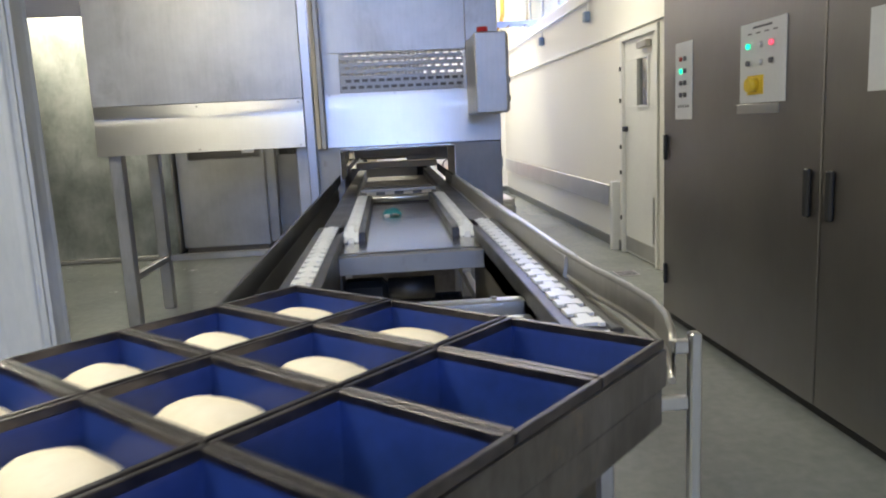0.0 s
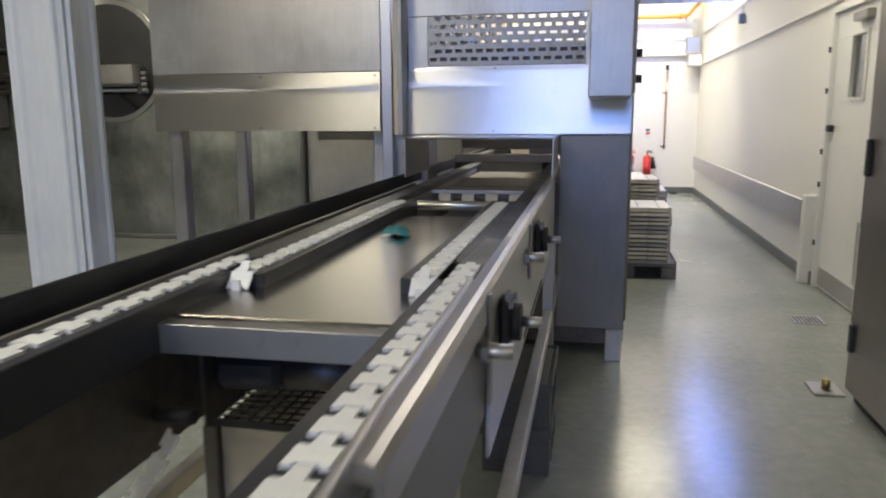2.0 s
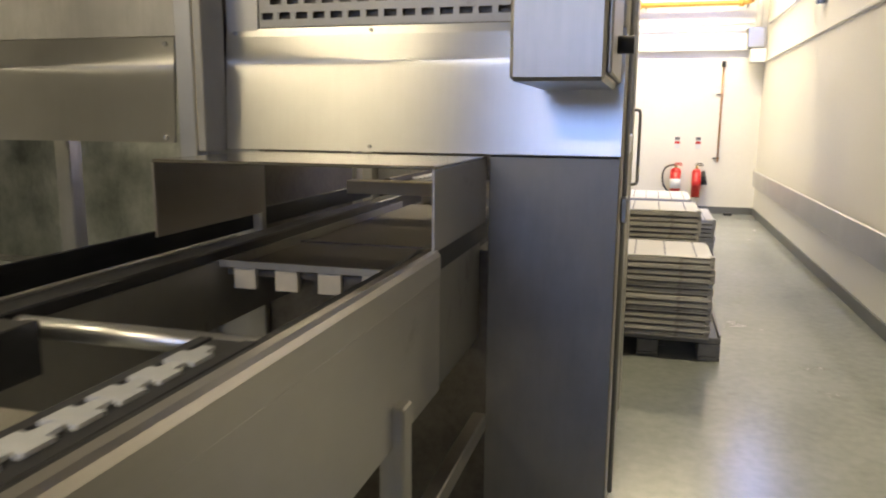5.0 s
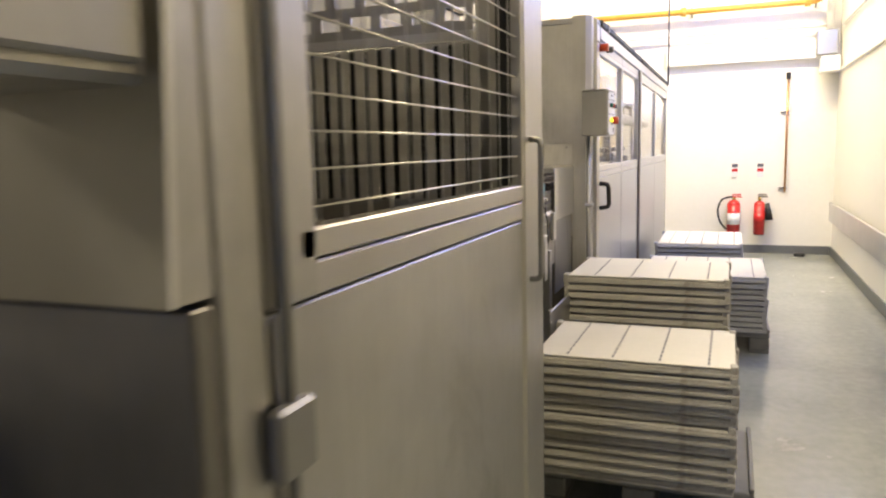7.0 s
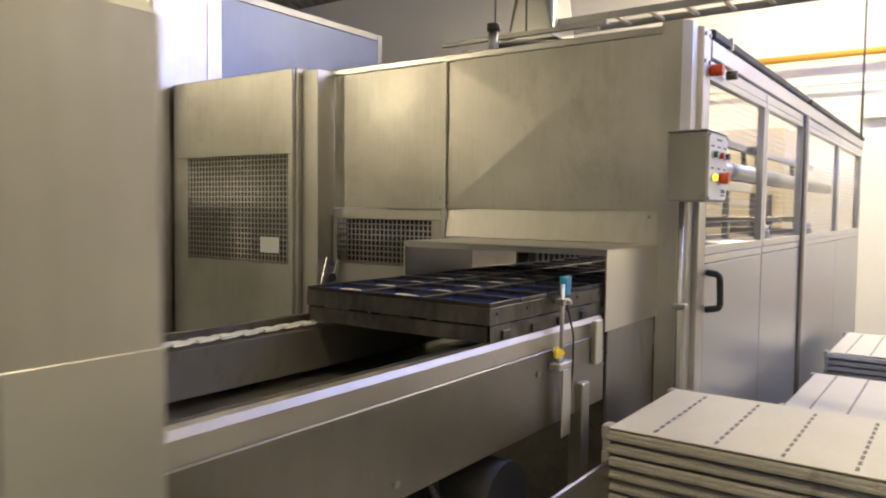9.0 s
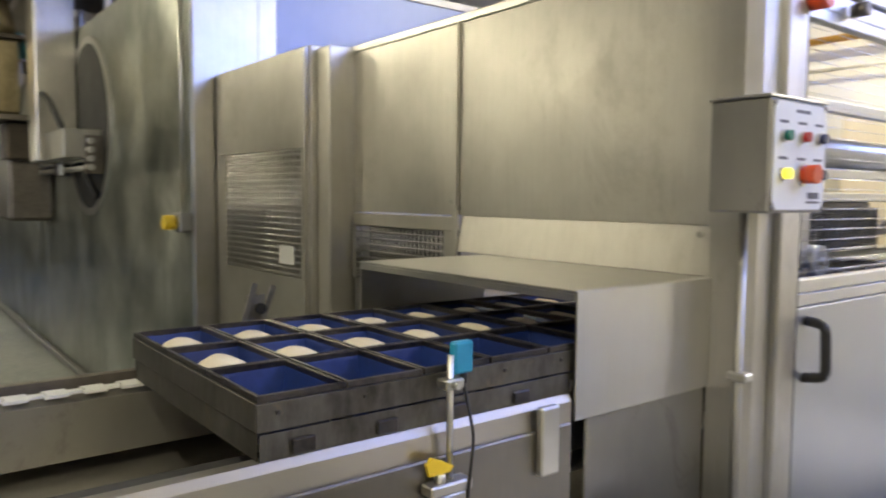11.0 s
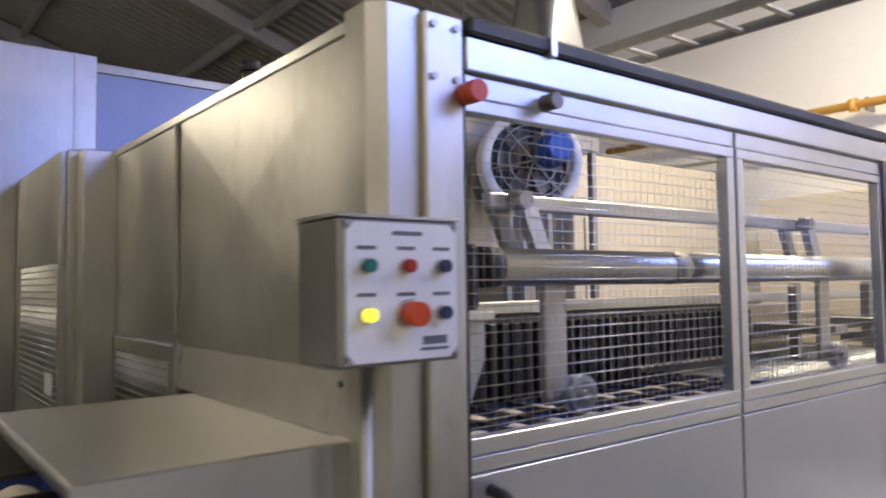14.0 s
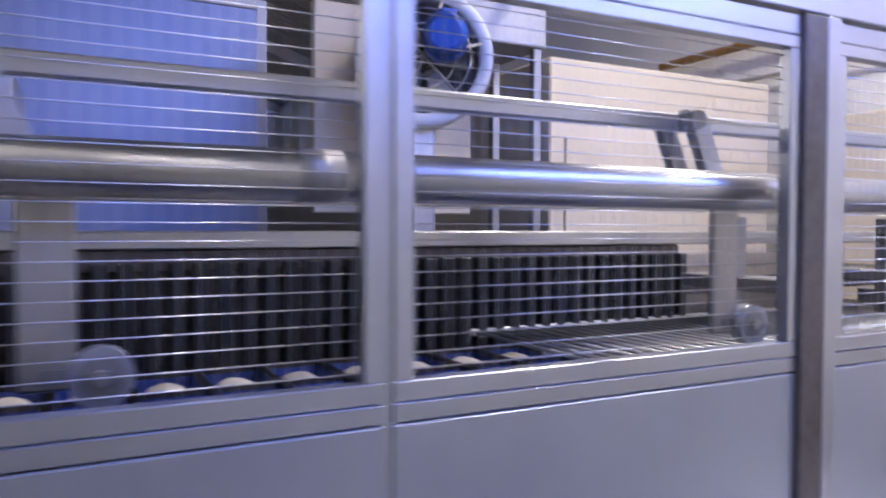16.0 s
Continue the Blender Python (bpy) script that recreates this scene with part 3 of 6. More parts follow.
def machine_one():
    t = thing("tin_washer", 0.1, 5.9, 0, "tall stainless machine with a hooded mouth over the conveyor", "machine")
    X, Y0, Y1, H = 0.775, 5.40, 6.56, 2.75
    # aisle side
    part("corner_post", bx(X - 0.07, X, Y0, Y0 + 0.072, 0.10, H, 0.006), STEEL, t)
    part("lower_panel", bx(X - 0.03, X - 0.002, Y0 + 0.075, 6.392, 0.10, 1.202, 0.003), STEEL, t)
    part("mid_rail", bx(X - 0.03, X + 0.001, Y0 + 0.13, 6.392, 1.206, 1.243, 0.003), STEEL_H, t)
    part("window_sill", bx(X - 0.03, X + 0.003, Y0 + 0.13, 6.392, 1.246, 1.278, 0.003), STEEL_H, t)
    part("window_stile", bx(X - 0.03, X + 0.003, Y0 + 0.075, 5.562, 1.206, H, 0.003), STEEL, t)
    part("window_stile", bx(X - 0.03, X + 0.003, 6.384, 6.394, 1.246, H, 0.003), STEEL, t)
    part("window_head", bx(X - 0.03, X + 0.003, 5.562, 6.384, 2.1, 2.4, 0.003), STEEL, t)
    part("guard_mesh", mesh_grid("x", X - 0.012, 5.562, 6.384, 1.278, 2.1, 0.062, 0.040, 0.0016), STEEL_BRIGHT, t, "fine wire guard mesh")
    part("end_post", bx(X - 0.10, X + 0.004, 6.396, Y1, 0.10, H, 0.008), STEEL, t)
    part("door_gap", bx(X - 0.05, X - 0.02, 6.38, 6.40, 0.1, H), RUBBER, t)
    h = pipe([(X + 0.0, 6.44, 1.372), (X + 0.028, 6.44, 1.372), (X + 0.028, 6.44, 1.072), (X + 0.0, 6.44, 1.072)], 0.0065, 8, None, 0.015)
    part("door_handle", h, STEEL_DULL, t, "bent steel rod handle")
    part("conduit", cyl((X + 0.008, 5.490, 0.2), (X + 0.008, 5.490, H), 0.007, 8), STEEL_DULL, t)
    part("junction_box", bx(X, X + 0.020, 5.455, 5.520, 1.040, 1.115, 0.005), STEEL_DULL, t, "small grey junction box")
    # cover past the end post
    part("end_cover", bx(0.15, 0.705, 6.563, 6.75, 1.065, 1.553, 0.012), STEEL, t)
    part("splash_plate", bx(0.7055, 0.709, 6.60, 6.742, 1.072, 1.245, 0.001), STEEL_BRIGHT, t, "pale bolted splash plate")
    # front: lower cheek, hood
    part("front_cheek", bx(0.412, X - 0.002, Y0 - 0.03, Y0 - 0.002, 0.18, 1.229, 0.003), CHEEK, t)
    part("front_cheek", bx(-0.52, -0.31, Y0 - 0.03, Y0 - 0.002, 0.18, 1.395, 0.004), STEEL_DULL, t)
    part("front_upper", bx(0.555, X - 0.002, Y0 - 0.02, Y0 - 0.002, 1.570, H, 0.004), STEEL, t)
    part("perforated_panel", slots(-0.30, 0.53, 1.595, 1.85, 5.375, 0.004, 6, 15, 0.038, 0.020), STEEL_DULL, t, "steel sheet with rows of slots")
    part("panel_above", bx(-0.41, 0.55, 5.370, 5.380, 1.853, H, 0.002), STEEL, t)
    part("panel_edge", bx(-0.41, -0.302, 5.371, 5.381, 1.57, 1.85, 0.002), STEEL, t)
    part("panel_edge", bx(0.532, 0.552, 5.371, 5.381, 1.57, 1.85, 0.002), STEEL, t)
    low = prism(((5.372, 1.592), (5.368, 1.568), (5.346, 1.235), (5.354, 1.235), (5.376, 1.568), (5.380, 1.592)), "x", -0.41, 0.552)
    prism(((5.3685, 1.568), (5.346, 1.235), (5.354, 1.235), (5.3765, 1.568)), "x", 0.552, X - 0.002, low)
    part("tilted_panel", low, SKIN, t, "bright tilted steel deflector panel")
    part("panel_return", prism(((5.377, 1.569), (5.3545, 1.236), (Y0 - 0.001, 1.236), (Y0 - 0.001, 1.569)), "x", X - 0.008, X - 0.0025), STEEL, t)
    bolts(t, [(0.06, 5.368, 1.58), (0.06, 5.346, 1.25), (-0.38, 5.368, 1.58)], "-y", 0.006)
    part("trunking", bx(-0.44, -0.412, 5.24, 5.36, 1.23, H, 0.003), STEEL_DULL, t)
    part("trunking", bx(-0.475, -0.448, 5.29, 5.33, 1.23, H, 0.003), CREAM, t)
    hood = part("hood", bx(-0.305, 0.405, 4.84, 5.368, 1.222, 1.230, 0.002), DECK, t, "folded steel tunnel hood over the conveyor")
    part("hood_cheek", bx(0.399, 0.405, 4.84, 5.37, 1.04, 1.222, 0.001), STEEL_H, hood)
    part("hood_cheek", bx(-0.305, -0.299, 4.84, 5.37, 1.04, 1.222, 0.001), STEEL_H, hood)
    # control box on the front
    part("control_box", bx(0.553, 0.752, 4.885, Y0 - 0.032, 1.410, 1.90, 0.008), STEEL, t, "steel control box")
    part("box_door", bx(0.752, 0.764, 4.90, Y0 - 0.05, 1.425, 1.885, 0.004), STEEL_DULL, t)
    part("box_lamp", cyl((0.62, 5.0, 1.90), (0.62, 5.0, 1.94), 0.035, 12), RED, t, "red beacon")
    for z in (1.50, 1.62):
        part("knob", cyl((0.764, 5.1, z), (0.80, 5.1, z), 0.02, 10), RUBBER, t, "black selector knob")
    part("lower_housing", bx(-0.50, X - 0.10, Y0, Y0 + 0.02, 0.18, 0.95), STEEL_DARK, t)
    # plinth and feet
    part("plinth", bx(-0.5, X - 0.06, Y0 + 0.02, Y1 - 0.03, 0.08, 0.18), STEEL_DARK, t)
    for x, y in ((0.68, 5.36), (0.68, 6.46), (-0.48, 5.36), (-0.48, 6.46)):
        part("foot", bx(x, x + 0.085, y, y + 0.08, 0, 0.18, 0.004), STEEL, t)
    # inner walls carry the shade of the interior in their dark colour
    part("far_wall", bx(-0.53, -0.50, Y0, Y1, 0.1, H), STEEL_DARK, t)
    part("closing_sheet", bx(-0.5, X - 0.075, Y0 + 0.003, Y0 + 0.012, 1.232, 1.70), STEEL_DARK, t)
    # hanging strips behind the mesh
    for i, x in enumerate(np.arange(-0.48, 0.68, 0.033)):
        part("hanging_strip", bx(x, x + 0.019, 6.36, 6.364, 1.25, 1.572), STRIP, t, "" if i else "grey hanging strip curtain")
    # black sheet added for the shade between the strips
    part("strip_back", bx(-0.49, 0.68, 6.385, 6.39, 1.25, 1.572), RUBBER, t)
    part("inner_sheet", slots(-0.49, 0.68, 1.597, 2.12, 6.37, 0.004, 11, 16, 0.048, 0.028), STEEL, t, "slotted inner sheet")
    part("inner_rail", bx(-0.49, 0.68, 6.355, 6.37, 1.576, 1.595), STEEL_BRIGHT, t)
    # inside of the mouth
    part("inner_beam", bx(-0.25, 0.36, 5.9, 5.96, 1.05, 1.10, 0.004), CREAM, t)
    part("inner_beam", bx(-0.28, 0.38, 6.3, 6.36, 1.12, 1.20, 0.004), STEEL_DULL, t)


machine_one()


def side_hood():
    t = thing("spiral_housing", -1.2, 6.0, 0, "large stainless housing raised on square legs", "machine")
    part("body", bx(-1.9, -0.555, 5.32, 6.9, 1.57, 2.9, 0.004), STEEL_H, t)
    part("front_skin", bx(-1.905, -0.55, 5.312, 5.318, 1.570, 2.9, 0.002), STEEL, t)
    part("front_skirt", prism(((5.308, 1.568), (5.286, 1.252), (5.296, 1.252), (5.318, 1.568)), "x", -1.90, -0.552), SKIN, t, "bright riveted skirt panel")
    part("side_skirt", bx(-1.9, -1.89, 5.315, 6.9, 1.252, 1.568, 0.003), STEEL_BRIGHT, t)
    bolts(t, [(x, y, z) for x in (-1.24, -0.58) for y, z in ((5.286, 1.268), (5.305, 1.548))], "-y", 0.008)
    for x, y in ((-1.86, 5.36), (-1.88, 6.22), (-0.64, 5.45), (-0.64, 6.75)):
        part("leg", bx(x, x + 0.085, y, y + 0.085, 0, 1.56, 0.006), STEEL, t)
    part("stretcher", bx(-1.79, -0.64, 6.24, 6.28, 0.38, 0.43, 0.004), STEEL, t)
    part("stretcher", bx(-1.84, -1.80, 5.445, 6.22, 0.38, 0.43, 0.004), STEEL, t)
    u = thing("upright", -0.515, 5.33, 0, "satin metal upright between two machines", "upright")
    part("profile", bx(-0.545, -0.485, 5.30, 5.36, 0.012, 2.9, 0.004), BLUE_FILM, u)
    part("base_plate", bx(-0.58, -0.45, 5.27, 5.39, 0, 0.012, 0.002), STEEL_DULL, u)


side_hood()


def steel_column():
    t = thing("steel_column", -2.45, 5.15, 0, "white painted steel column with rounded flutes", "column", kind="structure")
    out = []
    for i in range(64):
        a = i / 64 * 2 * math.pi
        out.append((-2.42 + math.copysign(abs(math.cos(a)) ** 0.35, math.cos(a)) * 0.205 * (1 - 0.05 * (1 + math.cos(12 * a))),
                    5.17 + math.copysign(abs(math.sin(a)) ** 0.35, math.sin(a)) * 0.16 * (1 - 0.05 * (1 + math.cos(12 * a)))))
    part("shaft", prism(out, "z", 0.0, 5.2), COLUMN, t)


steel_column()


# ---------------------------------------------------------------- first conveyor
CZ = 1.003


def link_mesh(w=0.050, p=0.072):
    """One chain plate: a wide head with a tongue that sits in the notch of the next plate."""
    h, q = w / 2, p / 2
    g = 0.0135
    o = [(-h, -q + g), (-h * 0.62, -q + g), (-h * 0.50, -q + p * 0.27), (h * 0.50, -q + p * 0.27), (h * 0.62, -q + g), (h, -q + g),
         (h, q - g), (h * 0.46, q - g), (h * 0.36, q + p * 0.20), (-h * 0.36, q + p * 0.20), (-h * 0.46, q - g), (-h, q - g)]
    bm = prism(o, "z", -0.006, 0.0)
    return mesh_of("link", bm, LINK)


LINK_ME = link_mesh()


def chain(parent, x, y0, y1, z, nose=False, p=0.072):
    o = ORIGIN[parent]
    n = int((y1 - y0) / p)
    for i in range(n):
        ob = new("link", LINK_ME)
        ob.parent = parent
        ob.matrix_basis = Matrix.Translation(Vector((x, y0 + (i + 0.5) * p, z)) - o)
    if nose:
        for k, (dy, dz, a) in enumerate(((-0.018, -0.018, 45), (-0.040, -0.066, 90))):
            ob = new("link", LINK_ME)
            ob.parent = parent
            ob.matrix_basis = Matrix.Translation(Vector((x, y0 + dy, z + dz)) - o) @ pose(0, 0, 0, a, 0, 0)


def conveyor_one():
    t = thing("chain_conveyor", 0.03, 3.2, 0, "stainless twin chain conveyor with white plastic links", "conveyor")
    # slide beds under the chains
    for x, y0, y1 in ((-0.236, 1.47, 3.02), (0.318, 1.47, 3.02), (-0.158, 2.83, 4.27), (0.245, 2.83, 4.27)):
        b = bx(x - 0.050, x - 0.0265, y0, y1, 0.905, CZ - 0.004, 0.002)
        bx(x + 0.0265, x + 0.050, y0, y1, 0.905, CZ - 0.004, 0.002, bm=b)
        bx(x - 0.0265, x + 0.0265, y0, y1, 0.905, CZ - 0.0075, bm=b)
        part("chain_bed", b, BED, t, "black plastic chain track")
    for x in (-0.236, 0.318):
        chain(t, x, 1.48, 3.0, CZ)
        part("chain_bed", bx(x - 0.035, x + 0.035, 3.0, 6.7, 0.935, CZ - 0.006, 0.004), BED, t)
    for x in (-0.158, 0.245):
        chain(t, x, 2.835, 4.27, CZ, True)
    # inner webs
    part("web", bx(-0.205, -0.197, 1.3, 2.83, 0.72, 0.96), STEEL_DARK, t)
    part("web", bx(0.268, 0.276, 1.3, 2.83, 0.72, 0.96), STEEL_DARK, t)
    part("web", bx(-0.205, -0.195, 4.02, 6.4, 0.80, 0.97), STEEL_DULL, t)
    part("web", bx(0.28, 0.29, 4.02, 6.4, 0.80, 0.97), STEEL_DULL, t)
    # deck plates and beams
    part("deck_plate", bx(-0.195, 0.268, 2.60, 4.02, 0.960, 0.966, 0.002), DECK, t, "smeared bright deck plate")
    part("cross_beam", bx(-0.195, 0.268, 2.55, 2.592, 0.905, 0.961, 0.001), STEEL_DULL, t)
    part("cross_beam", bx(-0.195, 0.268, 1.845, 1.885, 0.925, 0.967, 0.004), STEEL_BRIGHT, t)
    part("deck_plate", bx(-0.195, 0.150, 0.9, 1.80, 0.940, 0.946, 0.002), STEEL_BRIGHT, t, "bright transfer plate under the turn")
    part("deck_plate", bx(0.150, 0.268, 1.56, 1.80, 0.940, 0.946, 0.002), STEEL_BRIGHT, t)
    bolts(t, [(x, 1.865, 0.967) for x in (-0.12, 0.2)] + [(0.24, 1.73, 0.946)], "z", 0.007)
    part("cross_tube", cyl((-0.19, 4.31, 0.972), (0.275, 4.31, 0.972), 0.019, 14), STEEL_BRIGHT, t, "polished cross tube")
    for x in np.linspace(-0.13, 0.22, 4):
        part("slat", bx(x - 0.03, x + 0.03, 4.95, 4.965, 0.90, 0.965), CARD, t)
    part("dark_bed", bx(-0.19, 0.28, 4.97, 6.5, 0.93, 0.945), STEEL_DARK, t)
    part("slat_rail", bx(-0.2, 0.28, 4.94, 4.95, 0.955, 0.972), STEEL_DULL, t)
    # side guides
    part("side_guide", bx(-0.352, -0.343, 1.25, 6.4, 0.985, 1.046, 0.002), GUIDE, t, "worn steel side guide, dark reflections in its colour")
    part("side_guide", bx(0.388, 0.396, 4.87, 6.4, 0.985, 1.046, 0.002), GUIDE, t, "worn steel side guide, dark reflections in its colour")
    # folded side frames
    part("side_frame", bx(-0.40, -0.356, 1.3, 5.3, 0.78, 0.975, 0.004), STEEL_DULL, t)
    f = prism(((0.352, 0.985), (0.372, 0.985), (0.378, 1.040), (0.383, 1.046), (0.399, 1.046), (0.408, 1.042), (0.414, 1.032), (0.414, 0.985), (0.408, 0.985), (0.406, 1.024), (0.388, 1.03), (0.377, 0.975), (0.352, 0.975)), "y", 1.93, 4.86)
    part("side_frame", f, STEEL_H, t, "folded stainless top flange")
    part("side_frame", bx(0.406, 0.4125, 2.62, 4.86, 0.72, 0.984, 0.001), STEEL_H, t, "stainless side plate")
    part("side_frame", bx(0.385, 0.404, 1.95, 2.62, 0.80, 0.974, 0.003), STEEL_DULL, t)
    part("plate_bracket", bx(0.4141, 0.420, 2.57, 2.60, 0.84, 1.036, 0.002), STEEL_DULL, t, "upright fixing plate")
    part("plate_bracket", bx(0.4141, 0.420, 3.40, 3.43, 0.88, 1.034, 0.002), STEEL_DULL, t)
    part("side_frame", bx(0.375, 0.39, 4.862, 5.36, 0.70, 1.036), STEEL_DULL, t)
    part("side_frame", bx(0.350, 0.395, 1.46, 2.62, 0.80, 0.985, 0.004), STEEL_DULL, t)
    part("lower_rail", bx(0.39, 0.43, 2.2, 5.3, 0.44, 0.49, 0.004), STEEL, t)
    part("lower_rail", bx(-0.40, -0.36, 1.6, 5.3, 0.44, 0.49, 0.004), STEEL, t)
    for x, y in ((0.385, 4.54), (0.385, 1.75), (-0.405, 4.15), (-0.405, 1.75)):
        part("leg", bx(x, x + 0.05, y, y + 0.05, 0, 0.80, 0.004), STEEL, t)
    # bearing units on the side frame
    for y, z in ((2.79, 0.93), (3.65, 0.953)):
        b = bx(0.4125, 0.432, y - 0.05, y + 0.05, z - 0.055, z + 0.055, 0.012)
        cyl((0.432, y, z), (0.452, y, z), 0.038, 14, b)
        part("bearing", b, RUBBER, t, "black flange bearing")
        bolts(t, [(0.433, y + dy, z + dz) for dy in (-0.037, 0.037) for dz in (-0.042, 0.042)], "x", 0.008)
        part("shaft_end", cyl((0.452, y, z), (0.492, y, z), 0.011, 10), STEEL_BRIGHT, t)
    for y, z in ((2.52, 0.955), (3.30, 0.962)):
        part("stub_shaft", cyl((0.40, y, z), (0.465, y, z), 0.013, 12), STEEL_BRIGHT, t)
        part("stub_nut", cyl((0.4145, y, z), (0.424, y, z), 0.022, 6, smooth=False), STEEL_DULL, t)
    part("slot", bx(0.4127, 0.4145, 3.30, 4.0, 0.735, 0.75), RUBBER, t)
    # end block of the outer chain
    part("end_block", bx(0.285, 0.345, 1.37, 1.468, 0.95, 0.998, 0.004), STEEL_BRIGHT, t, "bright chain end block")
    part("end_bearing", cyl((0.35, 1.42, 0.95), (0.385, 1.42, 0.95), 0.03, 12), RUBBER, t)
    # turning chain towards the next conveyor
    pts = [(0.232 - 0.30 * (1 - math.cos(a)), 1.52 - 0.55 * math.sin(a)) for a in np.linspace(0, 1.15, 9)]
    o = ORIGIN[t]
    for (xa, ya), (xb, yb) in zip(pts, pts[1:]):
        ob = new("link", LINK_ME)
        ob.parent = t
        ob.matrix_basis = Matrix.Translation(Vector(((xa + xb) / 2, (ya + yb) / 2, 0.985)) - o) @ pose(0, 0, 0, 0, 0, math.degrees(math.atan2(yb - ya, xb - xa)) + 90)
    tb = bmesh.new()
    for (xa, ya), (xb, yb) in zip(pts, pts[1:]):
        d = Vector((xb - xa, yb - ya, 0)).normalized()
        s = Vector((-d.y, d.x, 0))
        for k in (-0.030, 0.030):
            cyl(Vector((xa, ya, 0.955)) + s * k, Vector((xb, yb, 0.955)) + s * k, 0.022, 6, tb)
    part("chain_bed", tb, BED, t)
    # slack of the return chain below the left track
    slack = [(-0.150, 2.52, 0.775), (-0.166, 2.50, 0.735), (-0.180, 2.475, 0.70), (-0.197, 2.45, 0.672), (-0.215, 2.42, 0.645), (-0.232, 2.385, 0.625)]
    for a, b in zip(slack, slack[1:]):
        a, b = Vector(a), Vector(b)
        ob = new("link", LINK_ME)
        ob.parent = t
        turn = (b - a).to_track_quat("Y", "Z").to_matrix().to_4x4()
        ob.matrix_basis = Matrix.Translation((a + b) / 2 - o) @ turn @ Matrix.Diagonal((1, 0.72, 1, 1))
    part("return_roller", cyl((-0.195, 2.54, 0.79), (-0.12, 2.54, 0.79), 0.014, 12), RUBBER, t)
    # bent guide at the turn
    gp = [(0.378, 2.62, 1.02), (0.380, 2.05, 1.02), (0.392, 1.75, 1.02), (0.408, 1.58, 1.02), (0.410, 1.44, 1.02), (0.400, 1.36, 1.018), (0.385, 1.30, 1.01), (0.375, 1.275, 1.0)]
    gb = bmesh.new()
    for k, dz in ((0, 0.028), (1, -0.028)):
        pipe([(x, y, z + dz) for x, y, z in gp], 0.006, 8, gb)
    rows = []
    for x, y, z in gp:
        rows.append([gb.verts.new((x, y, z - 0.028)), gb.verts.new((x, y, z + 0.028)), gb.verts.new((x + 0.004, y, z + 0.028)), gb.verts.new((x + 0.004, y, z - 0.028))])
    for a, b in zip(rows, rows[1:]):
        for i in range(4):
            gb.faces.new((a[i], a[(i + 1) % 4], b[(i + 1) % 4], b[i]))
    part("turn_guide", gb, STEEL, t, "bent steel guide at the turn")
    part("guide_post", bx(0.398, 0.415, 1.262, 1.28, 0.0, 1.045, 0.003), STEEL_BRIGHT, t)
    part("guide_arm", bx(0.375, 0.397, 1.265, 1.278, 1.015, 1.035, 0.002), STEEL_BRIGHT, t)
    part("guide_arm", bx(0.35, 0.397, 1.265, 1.278, 0.93, 0.95, 0.002), STEEL_BRIGHT, t)
    part("stay", bx(0.40, 0.42, 1.80, 1.815, 0.86, 1.0, 0.002), STEEL_DULL, t)


conveyor_one()


